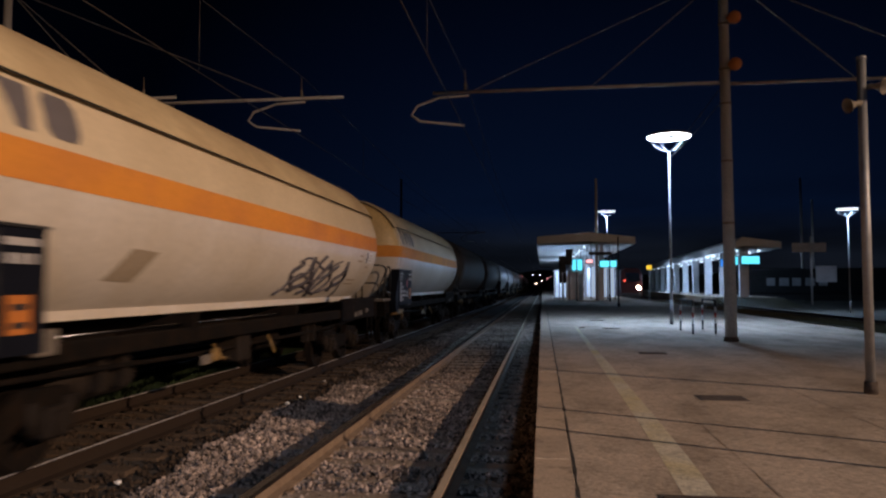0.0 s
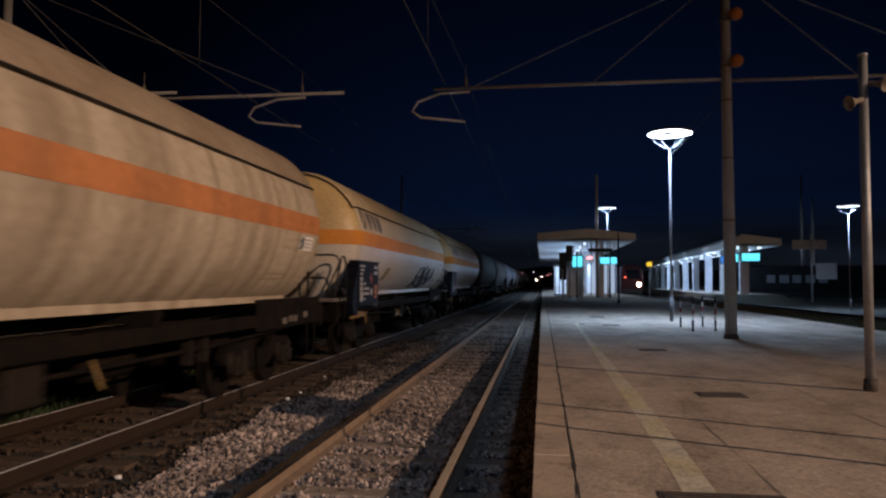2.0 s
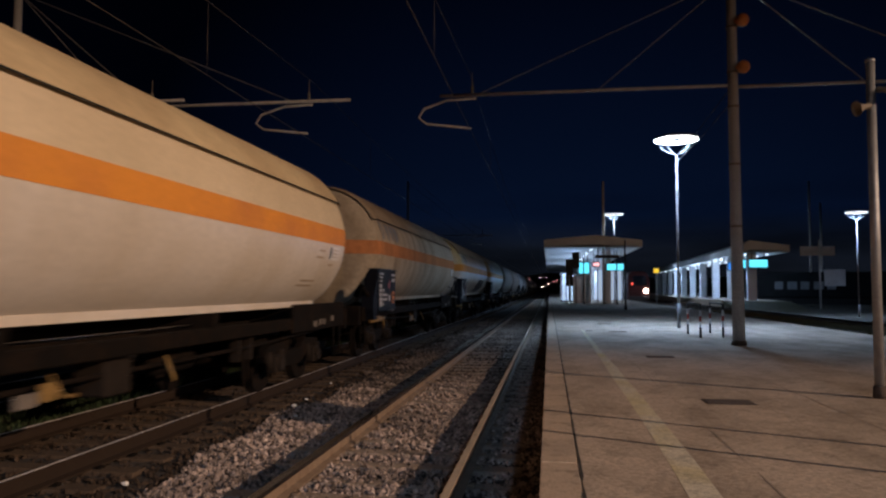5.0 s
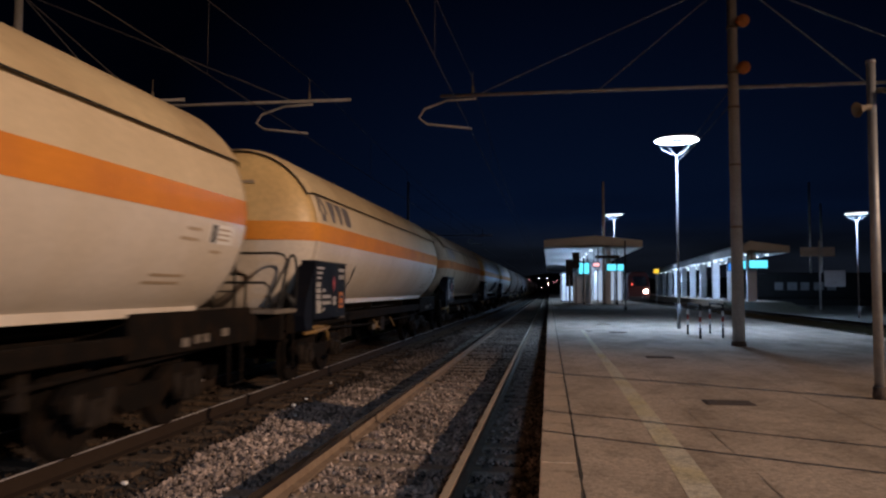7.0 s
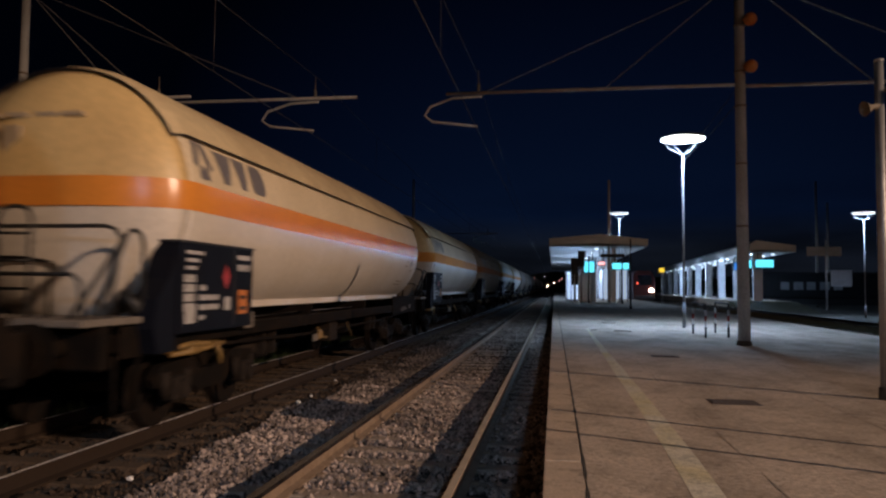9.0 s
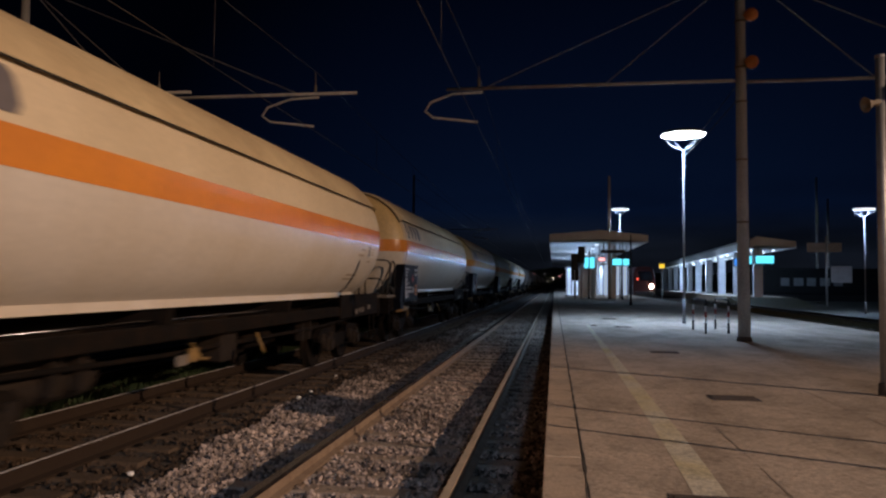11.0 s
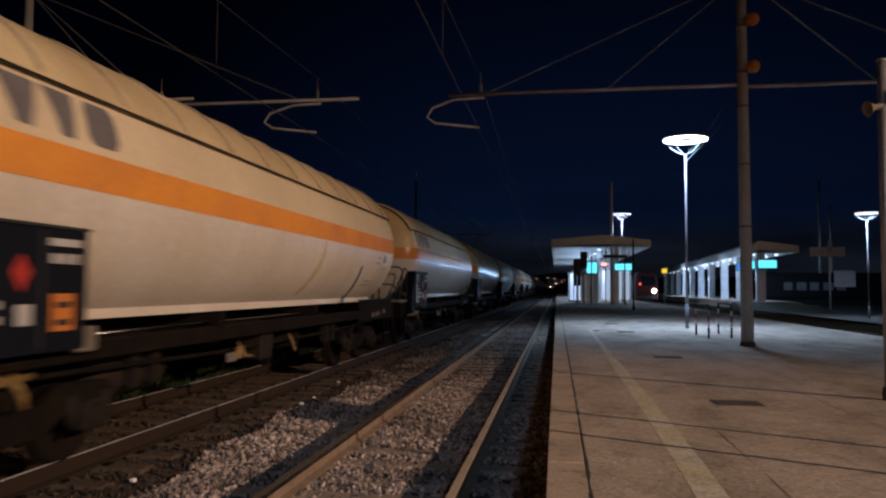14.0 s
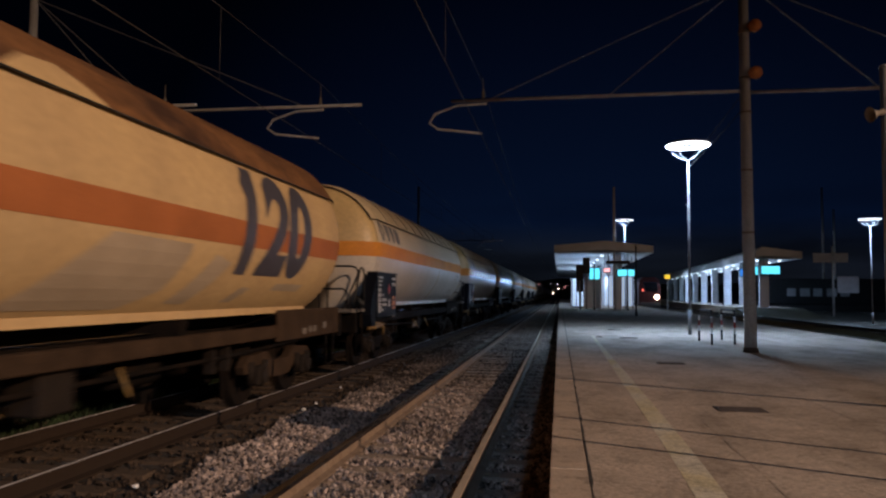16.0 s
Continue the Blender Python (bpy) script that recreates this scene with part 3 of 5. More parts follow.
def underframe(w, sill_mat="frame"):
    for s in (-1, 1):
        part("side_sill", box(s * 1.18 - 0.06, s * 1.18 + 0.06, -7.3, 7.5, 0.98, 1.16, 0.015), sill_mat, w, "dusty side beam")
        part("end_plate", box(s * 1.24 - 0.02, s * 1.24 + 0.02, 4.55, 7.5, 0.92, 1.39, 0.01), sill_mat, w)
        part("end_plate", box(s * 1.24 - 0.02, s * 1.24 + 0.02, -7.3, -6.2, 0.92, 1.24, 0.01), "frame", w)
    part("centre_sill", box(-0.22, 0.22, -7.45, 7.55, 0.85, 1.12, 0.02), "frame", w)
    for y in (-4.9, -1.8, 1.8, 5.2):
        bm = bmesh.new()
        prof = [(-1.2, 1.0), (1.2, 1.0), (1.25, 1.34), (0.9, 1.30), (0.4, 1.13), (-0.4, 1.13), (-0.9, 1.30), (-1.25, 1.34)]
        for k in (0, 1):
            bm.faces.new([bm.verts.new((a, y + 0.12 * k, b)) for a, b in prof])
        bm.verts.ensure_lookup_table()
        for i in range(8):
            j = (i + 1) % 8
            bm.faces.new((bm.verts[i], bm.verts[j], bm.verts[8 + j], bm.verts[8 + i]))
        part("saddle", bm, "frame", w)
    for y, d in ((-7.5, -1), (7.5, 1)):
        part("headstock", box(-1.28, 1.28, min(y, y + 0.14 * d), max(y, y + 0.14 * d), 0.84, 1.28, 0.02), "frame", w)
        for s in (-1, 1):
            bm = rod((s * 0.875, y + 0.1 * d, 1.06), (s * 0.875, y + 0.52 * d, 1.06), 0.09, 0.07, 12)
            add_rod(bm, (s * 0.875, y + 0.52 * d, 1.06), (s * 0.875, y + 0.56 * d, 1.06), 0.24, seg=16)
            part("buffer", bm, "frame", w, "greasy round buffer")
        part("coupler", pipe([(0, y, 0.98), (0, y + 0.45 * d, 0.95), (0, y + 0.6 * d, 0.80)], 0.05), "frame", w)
    # brake gear and pipes under the tank
    part("air_reservoir", lathe([(0.02, -3.5), (0.19, -3.44), (0.21, -3.3), (0.21, -2.3), (0.19, -2.16), (0.02, -2.1)], 16, "Y"), "sill", w, "dusty cylindrical air reservoir").matrix_basis = pose(0.75, -0.4, 0.72)
    part("air_reservoir", lathe([(0.02, -0.5), (0.14, -0.45), (0.15, 0.4), (0.02, 0.5)], 14, "Y"), "frame", w).matrix_basis = pose(0.7, 1.7, 0.75)
    part("valve_box", box(0.75, 1.1, -0.2, 0.25, 0.58, 0.95, 0.02), "sill", w)
    part("valve_handle", pipe([(1.1, -1.0, 0.9), (1.22, -1.0, 0.72), (1.22, -0.8, 0.7)], 0.02), "brass", w, "ochre changeover handle")
    part("valve_handle", pipe([(1.1, 0.9, 0.9), (1.22, 0.9, 0.62)], 0.02), "brass", w, "ochre changeover handle")
    part("changeover_plate", box(1.2, 1.235, -1.28, -1.08, 0.70, 0.86, 0.006), "brass", w, "small ochre changeover plate")
    part("changeover_plate", box(1.2, 1.235, -1.56, -1.32, 0.68, 0.80, 0.006), "deck", w, "small dusty changeover plate")
    part("brake_rod", pipe([(1.08, -4.2, 1.20), (1.08, 1.5, 1.20)], 0.016), "railtop", w, "bright thin brake rod")
    part("brake_pipe", pipe([(1.12, -7.0, 0.92), (1.12, -4.4, 0.88), (1.05, -1.5, 0.80), (1.05, 3.5, 0.80), (1.12, 7.0, 0.92)], 0.028), "frame", w)
    for y in (-3.4, -3.0, 2.9, 3.3):
        part("bracket", box(0.95, 1.08, y, y + 0.07, 0.62, 1.0), "sill", w)
    part("plate_lamp", box(1.26, 1.268, 6.6, 6.78, 1.04, 1.14), "deck", w, "small dusty plate")
    part("plate_lamp", box(1.26, 1.27, 5.6, 5.75, 0.98, 1.08), "deck", w, "small dusty plate")
    for y in (5.9, 6.12):
        part("label_card", box(1.26, 1.266, y, y + 0.13, 1.0, 1.10), "deck", w)
    part("step", pipe([(1.22, -7.35, 0.95), (1.22, -7.35, 0.38), (1.22, -6.95, 0.38), (1.22, -6.95, 0.95)], 0.025), "frame", w, "wire footstep")
    part("step", pipe([(1.22, 6.9, 0.95), (1.22, 6.9, 0.38), (1.22, 7.3, 0.38), (1.22, 7.3, 0.95)], 0.025), "frame", w, "wire footstep")
    for pts in ([(1.2, -6.4, 0.92), (1.26, -6.0, 0.97), (1.26, -5.5, 0.95), (1.2, -5.2, 0.86)], [(1.15, -6.2, 0.86), (1.25, -5.8, 0.88), (1.25, -5.1, 0.93)], [(1.24, -5.3, 0.96), (1.26, -5.2, 0.8), (1.24, -5.15, 0.68)]):
        part("valve_pipe", pipe(pts, 0.032), "brass", w, "ochre greasy valve pipe")
    part("valve_body", box(1.1, 1.27, -5.95, -5.7, 0.84, 1.0, 0.03), "brass", w, "ochre greasy valve body")
    part("tool_box", box(1.0, 1.36, -4.68, -4.42, 1.08, 1.30, 0.015), "deck", w, "small grey box")


def end_gear(w):
    """Brake platform with handrails at the wagon's rear end."""
    part("end_platform", box(-1.3, 1.3, -7.95, -6.95, 1.26, 1.33, 0.01), "deck", w, "dusty grated brake platform")
    rails = [
        [(1.27, -6.98, 1.33), (1.27, -6.98, 2.06), (1.265, -7.02, 2.15), (1.26, -7.08, 2.19), (1.25, -7.17, 2.19), (1.24, -7.24, 2.13), (1.2, -7.62, 1.33)],
        [(1.24, -7.26, 2.12), (1.05, -7.78, 1.33)],
        [(1.22, -7.28, 2.12), (1.2, -7.44, 1.33)],
        [(1.22, -7.28, 2.10), (1.18, -7.33, 2.19), (1.08, -7.34, 2.22), (-1.1, -7.34, 2.22), (-1.2, -7.34, 2.14), (-1.22, -7.34, 1.33)],
        [(1.15, -7.72, 1.33), (1.12, -7.76, 1.68), (1.04, -7.77, 1.74), (-1.2, -7.77, 1.74)],
    ]
    for pts in rails:
        part("handrail", pipe(pts, 0.022), "edge", w, "bent black handrail")
    part("ladder", pipe([(0.12, -7.6, 1.33), (0.12, -7.6, 2.28), (0.16, -7.6, 2.36), (0.24, -7.6, 2.39), (0.36, -7.6, 2.39), (0.44, -7.6, 2.36), (0.48, -7.6, 2.28), (0.48, -7.6, 1.33)], 0.022), "edge", w)
    for z in (1.6, 1.87, 2.13):
        part("rung", pipe([(0.12, -7.6, z), (0.48, -7.6, z)], 0.015), "edge", w)
    part("step_hook", pipe([(0.62, -7.5, 1.33), (0.62, -7.5, 1.86), (0.3, -7.5, 1.9), (-0.2, -7.5, 1.9)], 0.02), "frame", w)
    part("hose_coil", pipe([(1.05, -7.0, 1.4), (1.15, -7.1, 1.55), (1.25, -7.05, 1.45), (1.2, -6.95, 1.36)], 0.06), "edge", w)


def info_box(w):
    x1 = 1.46
    bm = bmesh.new()
    front = [bm.verts.new((x1, y, z)) for y, z in ((-6.62, 2.11), (-4.74, 2.11), (-4.74, 1.13), (-6.62, 1.13))]
    back = [bm.verts.new((x1 - 0.34, y, z)) for y, z in ((-6.62, 2.11), (-4.74, 2.11), (-4.74, 1.13), (-6.62, 1.13))]
    bm.faces.new(front)
    bm.faces.new(back[::-1])
    for i in range(4):
        j = (i + 1) % 4
        bm.faces.new((front[i], front[j], back[j], back[i]))
    cab = part("equipment_panel", bm, "panel", w, "dark navy panel with pale labels and hazard signs")
    part("panel_rim", box(x1 - 0.36, x1 + 0.02, -6.64, -4.72, 2.11, 2.135), "edge", cab)
    bm = bmesh.new()
    for x in (x1 - 0.30, x1 - 0.02):
        bm.faces.new([bm.verts.new((x, y, z)) for y, z in ((-6.622, 2.10), (-6.66, 1.95), (-6.78, 1.72), (-6.98, 1.5), (-7.04, 1.2), (-6.96, 0.95), (-6.622, 0.95))])
    bm.verts.ensure_lookup_table()
    for i in range(7):
        j = (i + 1) % 7
        bm.faces.new((bm.verts[i], bm.verts[j], bm.verts[7 + j], bm.verts[7 + i]))
    part("gusset", bm, "panel", cab, "curved dark gusset plate")
    labels(cab, x1)


def tank_shape(pts, r, cuts=6):
    """A flat outline of (along, arc height) pairs, bent round the tank."""
    bm = bmesh.new()
    bm.faces.new([bm.verts.new((y, q, 0)) for y, q in pts])
    lo, hi = min(q for y, q in pts), max(q for y, q in pts)
    for k in range(1, cuts):
        bmesh.ops.bisect_plane(bm, geom=bm.verts[:] + bm.edges[:] + bm.faces[:], plane_co=(0, lo + (hi - lo) * k / cuts, 0), plane_no=(0, 1, 0))
    for v in bm.verts:
        v.co = on_tank(v.co.y, v.co.x, r)
    return bm


def logo(w):
    """A plain emblem of three blades and three block shapes."""
    r = R + 0.006
    y0, s0 = -6.30, 0.25
    for pts in (((0.0, 0.16), (0.10, 0.12), (0.20, 0.40), (0.20, 0.46), (0.10, 0.46)),
                ((0.24, 0.46), (0.24, 0.36), (0.34, 0.10), (0.44, 0.16), (0.33, 0.46)),
                ((0.10, 0.0), (0.34, 0.0), (0.32, 0.10), (0.22, 0.18), (0.12, 0.10))):
        part("emblem_blade", tank_shape([(y0 + a, s0 + b * 1.02) for a, b in pts], r), "logo", w, "slate grey emblem blade")
    for pts in (((0.12, 0.0), (0.28, 0.0), (0.43, 0.40), (0.0, 0.40)),
                ((0.62, 0.0), (0.78, 0.0), (0.86, 0.40), (0.50, 0.40)),
                ((1.04, 0.0), (1.34, 0.0), (1.40, 0.08), (1.40, 0.32), (1.34, 0.40), (1.04, 0.40), (0.97, 0.32), (0.97, 0.08))):
        part("emblem_block", tank_shape([(y0 + 0.58 + a, s0 + 0.02 + b * 1.02) for a, b in pts], r), "logo", w, "slate grey emblem block")


def small_marks(w):
    r = R + 0.006
    part("label_card", tank_sheet(5.85, 6.45, -0.42, -0.18, r), "white", w, "pale data plate")
    part("writing_bar", tank_sheet(5.88, 6.0, -0.41, -0.19, r + 0.003), "dark", w)
    for q in (-0.36, -0.30, -0.24):
        part("writing_bar", tank_sheet(6.05, 6.35, q - 0.012, q + 0.012, r + 0.003, 1, 1), "patch", w)
    for y0, y1, s in ((5.3, 5.62, -0.28), (5.2, 5.6, -0.40), (5.95, 6.22, -0.52), (4.9, 5.6, -0.85), (4.85, 5.6, -0.95)):
        part("writing_bar", tank_sheet(y0, y1, s - 0.02, s + 0.02, r), "patch", w)


def wagon(tank, band, shield, label, branded=True, end=None, rails=True, belt=(-0.13, 0.19)):
    w = thing("tank_wagon", (0, 0, 0), label, "tank wagon", "wagons of the freight train")
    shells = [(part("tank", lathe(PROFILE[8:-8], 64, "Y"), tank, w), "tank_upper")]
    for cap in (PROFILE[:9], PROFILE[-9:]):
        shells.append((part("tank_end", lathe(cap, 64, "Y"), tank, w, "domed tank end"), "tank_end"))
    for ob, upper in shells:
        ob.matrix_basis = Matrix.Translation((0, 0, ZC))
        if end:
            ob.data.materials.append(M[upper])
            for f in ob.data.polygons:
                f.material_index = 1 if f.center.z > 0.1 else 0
    part("belt", band_mesh(*belt), band, w, "painted band round the tank")
    part("sunshield", shield_mesh(), shield, w, "curved sheet sunshield")
    part("shield_seam", shield_edge(), "edge", w, "dark seam of the sunshield")
    for sx in (-1, 1):
        part("tank_flange", box(sx * 0.888 - 0.012, sx * 0.888 + 0.012, REAR + 0.75, FRONT - 0.75, 1.325, 1.425, 0.004), tank, w, "pale lower edge strip")
    # near-black sheet paints the shade below the tank
    part("belly_shade", tank_sheet(REAR + 0.7, FRONT - 0.7, -2.2, -1.49, R + 0.012, 1, 6), "frame", w, "near-black sheet for the shade under the belly")
    underframe(w, "sill_old" if shield == "rust" else "frame")
    if rails:
        end_gear(w)
    if branded:
        info_box(w)
        logo(w)
        small_marks(w)
    for y in (-5.0, 5.2):
        bogie(w, y, "sill_old" if shield == "rust" else "frame")
    return w


def numerals(w):
    """The big worn numerals 120 on the side of the old wagon."""
    cu = bpy.data.curves.new("numerals", "FONT")
    cu.body, cu.size, cu.offset = "120", 1.75, 0.075
    tmp = new("numerals", cu)
    dg = bpy.context.evaluated_depsgraph_get()
    me = bpy.data.meshes.new_from_object(tmp.evaluated_get(dg))
    bpy.data.objects.remove(tmp)
    bm = bmesh.new()
    bm.from_mesh(me)
    x0, x1 = min(v.co.x for v in bm.verts), max(v.co.x for v in bm.verts)
    y0, y1 = min(v.co.y for v in bm.verts), max(v.co.y for v in bm.verts)
    for k in range(1, 16):
        g = bm.verts[:] + bm.edges[:] + bm.faces[:]
        bmesh.ops.bisect_plane(bm, geom=g, plane_co=(0, k * 0.09, 0), plane_no=(0, 1, 0))
    for v in bm.verts:
        u, q = (v.co.x - x0) / (x1 - x0), (v.co.y - y0) / (y1 - y0)
        v.co = on_tank(-0.76 + 1.46 * q, 2.90 + 2.42 * u, R + 0.008)
    part("number_flag", tank_shape([(2.93, 0.66), (3.22, 0.68), (3.22, 0.40), (3.0, 0.22), (2.86, 0.30), (2.80, 0.45)], R + 0.006), "numeral", w)
    part("number_marking", bm, "numeral", w, "large worn navy numerals 120")


def graffiti(w):
    """Unreadable dark scrawl: a few bent strokes on the tank's side."""
    rng = random.Random(3)
    for k in range(9):
        y = 1.3 + k * 0.36 + rng.uniform(-0.1, 0.1)
        pts = []
        for i in range(9):
            u = i / 8
            pts.append(on_tank(-1.2 + 0.72 * u + 0.08 * math.sin(5 * u + k), y + 0.45 * u + 0.16 * math.sin(7 * u + 2 * k), R + 0.001))
        part("scrawl_stroke", pipe(pts, 0.042, 5), "numeral", w, "dark sprayed scrawl stroke")
    for q, m in ((-0.55, 0.35), (-0.85, 0.25), (-1.1, 0.4)):
        pts = [on_tank(q + 0.10 * math.sin(i * 1.1), 1.6 + i * m, R + 0.001) for i in range(8)]
        part("scrawl_stroke", pipe(pts, 0.024, 5), "numeral", w, "dark sprayed scrawl stroke")


def hand_wheel(w):
    c = Vector((-0.2, REAR - 0.12, 2.12))
    n = 24
    ring = [(c.x + 0.36 * math.cos(2 * math.pi * i / n), c.y, c.z + 0.36 * math.sin(2 * math.pi * i / n)) for i in range(n + 1)]
    rim = part("hand_wheel", pipe(ring, 0.036), "frame", w, "dark spoked brake hand wheel")
    for i in range(0, n, 6):
        part("spoke", rod(c, ring[i], 0.02, seg=6), "frame", rim)
    part("wheel_shaft", rod(c, (c.x, c.y, 1.3), 0.04, seg=8), "frame", w)
    part("hose_coil", pipe([(1.0, REAR + 0.05, 1.5), (1.15, REAR - 0.1, 1.75), (1.3, REAR, 1.5), (1.2, REAR + 0.1, 1.3)], 0.06), "frame", w)


PITCH, SPEED, LEAD = 16.25, 5.812, 10.0


def travelled(t):
    """Metres that the train has run: it eases a little in the first second."""
    return SPEED * t + 0.17 * (1 - math.exp(-t))


train = []
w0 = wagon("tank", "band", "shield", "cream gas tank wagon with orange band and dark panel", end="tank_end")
part("data_plate", box(-0.47, -0.25, REAR + 0.038, REAR + 0.07, 3.0, 3.35, 0.01), "patch", w0, "small grey data plate")
for x in (-0.8, -0.45, -0.1, 0.2):
    part("writing_bar", box(x, x + 0.26, REAR + 0.074, REAR + 0.12, 3.44, 3.49), "patch", w0)
w_old = wagon("tank_old", "band_old", "rust", "yellowed tank wagon with rusty shield and numerals", branded=False, belt=(-0.36, -0.04))
part("bare_patch", tank_shape([(-1.1, 0.73), (0.25, 0.73), (0.05, 0.86), (-0.3, 1.02), (-0.75, 0.95)], R + 0.052), "tank_old", w_old, "cream patch left on the rusty shield")
numerals(w_old)
for pts in (((-0.75, -1.25), (0.95, -1.28), (1.5, -1.0), (1.7, -0.55), (1.7, -0.42), (0.25, -0.40), (-0.15, -0.7)), ((1.75, -1.2), (2.2, -1.22), (2.75, -0.6), (2.3, -0.5)), ((4.4, -0.98), (5.5, -1.0), (5.6, -0.86), (4.5, -0.86)), ((3.1, -1.2), (3.4, -1.2), (3.7, -0.95), (3.4, -0.93))):
    part("overpaint_patch", tank_shape(pts, R + 0.005), "patch", w_old, "greyish overpainted patch")
w_dirty = wagon("tank_dirty", "band_dirty", "shield_dirty", "grimy streaked gas tank wagon with dull orange band", rails=False)
w_brown = wagon("tank_brown", "tank_brown", "tank_brown", "dull brown tank wagon", branded=False)
w_grey = wagon("tank_grey", "tank_grey", "tank_grey", "dark grey tank wagon")
for k in range(-12, 7):
    m = pose(T2, LEAD - PITCH * k, 0)
    if k == 0:
        ob = w0
    elif k == 1:
        ob = w_dirty
    elif k == 6:
        ob = w_old
    elif k == -2:
        ob = w_brown
    elif k == -4:
        ob = w_grey
    elif k in (-1, 2, 3, 4, 5):
        ob = copy_thing(w0, m)
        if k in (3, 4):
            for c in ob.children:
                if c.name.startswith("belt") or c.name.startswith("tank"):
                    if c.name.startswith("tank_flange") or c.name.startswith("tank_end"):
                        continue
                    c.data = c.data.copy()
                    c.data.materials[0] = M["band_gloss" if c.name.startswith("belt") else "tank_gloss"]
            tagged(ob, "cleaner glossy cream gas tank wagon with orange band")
    else:
        ob = copy_thing(w_brown if k % 3 == 0 else w_grey, m)
    ob.matrix_world = m
    train.append((k, ob))
graffiti(w0)
part("faded_patch", tank_shape([(-3.6, -0.95), (-3.1, -0.97), (-2.85, -0.6), (-3.35, -0.58)], R + 0.005), "streak", w0, "faded grey patch")
hand_wheel(w_dirty)
for y, wd in ((-4.3, 0.14), (-2.7, 0.12), (-1.2, 0.15), (0.2, 0.12), (1.5, 0.16), (2.7, 0.12), (3.8, 0.15), (4.8, 0.12), (5.7, 0.14)):
    for pts in (((y, -1.38), (y + wd, -1.38), (y + wd * 0.9, -0.6), (y + wd, -0.14), (y - 0.02, -0.14), (y - 0.01, -0.5)), ((y + 0.01, 0.20), (y + wd, 0.20), (y + wd * 0.9, 0.70), (y + 0.02, 0.70))):
        part("grime_ring", tank_shape(pts, R + 0.007, 10), "streak", w_dirty, "dark rib stain round the tank")
part("faded_patch", tank_shape([(3.1, -1.1), (3.9, -1.1), (3.9, -0.85), (3.1, -0.85)], R + 0.009), "streak", w_dirty, "faded grey patch")
ribbed = [ob for k, ob in train if k == 5][0]
for y in np.arange(-5.2, 6.8, 1.15):
    arc = [((R + 0.055) * math.cos(radians(a)), float(y), ZC + (R + 0.055) * math.sin(radians(a))) for a in range(30, 151, 6)]
    part("shield_rib", pipe(arc, 0.014, 6), "streak", ribbed, "thin rib across the sunshield")
part("drip_stain", tank_shape([(1.25, -1.2), (1.45, -1.2), (1.68, -0.5), (1.68, -0.15), (1.58, -0.15), (1.5, -0.55)], R + 0.007), "brass_stain", ribbed, "ochre drip stain")


# ---- masts, lamps and posts ----
def catenary_mast(x, y, base, top, arms, label="weathered steel overhead line mast with bracket arms", lean=0.0):
    """arms: (tip x, height, stay foot x list, steady arm side)"""
    mst = thing("overhead_mast", (x, y, base), label, "overhead mast", "overhead line masts")
    part("pole", rod((0, 0, 0), (lean * (top - base), 0, top - base), 0.155, 0.115, 18), "mast", mst)
    bm = rod((0, 0, 0), (0, 0, 0.12), 0.19, 0.17, 18)
    part("foot_collar", bm, "iron", mst, "rusty foot collar")
    for z in (3.0, 4.6, 6.1, 7.0, 8.2):
        if z < top - base:
            part("band_clamp", rod((lean * z, 0, z), (lean * z, 0, z + 0.05), 0.15, 0.15, 16), "rail", mst)
    for tip, z, stays, steady in arms:
        zz = z - base
        part("bracket_arm", rod((0, 0, zz), (tip - x, 0, zz - 0.0), 0.045, 0.045, 10), "mast", mst, "long tubular arm")
        for sx in stays:
            part("stay_wire", rod((0, 0, top - base - 0.15), (sx - x, 0, zz + 0.05), 0.015, seg=6), "stay", mst)
        if steady is not None:
            c = steady - x
            part("insulator", lathe([(0.03, 0.03), (0.05, 0.10), (0.03, 0.14), (0.05, 0.20), (0.03, 0.24), (0.012, 0.30), (0.012, 0.62)], 10), "horn", mst).matrix_basis = pose(c, 0, zz)
            part("steady_arm", pipe([(c + 0.1, 0, zz - 0.10), (c - 0.72, 0, zz - 0.13), (c - 1.28, -0.3, zz - 0.42), (c - 1.42, -0.35, zz - 0.68), (c - 1.2, -0.3, zz - 0.84), (c - 0.02, 0, zz - 0.92)], 0.035), "mast", mst, "bent steady arm tube")
    return mst


near = catenary_mast(4.76, 19.23, PZ, 9.95, [(-2.94, 6.94, (-1.8, 1.35), -2.05), (11.6, 6.90, (7.9, 10.8), None)], lean=-0.004)
for z in (8.61, 7.38):
    bm = bmesh.new()
    bmesh.ops.create_uvsphere(bm, u_segments=18, v_segments=12, radius=0.17)
    add_rod(bm, (-0.22, 0.05, 0), (0, 0, 0), 0.04, seg=8)
    for f in bm.faces:
        f.smooth = True
    part("marker_ball", bm, "ball", near, "orange round marker").matrix_basis = pose(0.24 - 0.004 * z, -0.12, z - PZ)
catenary_mast(-15.9, 19.23, -0.25, 10.75, [(-5.47, 6.93, (-7.26,), -6.68), (-10.45, 7.1, (-12.65, -11.8), -11.45)])
catenary_mast(-13.89, 70.0, -0.25, 12.3, [(-5.5, 6.9, (-7,), -6.45)])
catenary_mast(5.3, 72.0, PZ, 12.3, [], "thin tall mast at the canopy")
for x, y, top in ((30.5, 90, 14.5), (33.5, 95, 12.5)):
    catenary_mast(x, y, -0.25, top, [], "thin distant mast beyond the tracks")


def wire(name, pts, r, label):
    bm = pipe(pts, r, 5)
    return tagged(part(name, bm, "wire"), label, "overhead wire", "overhead wires")


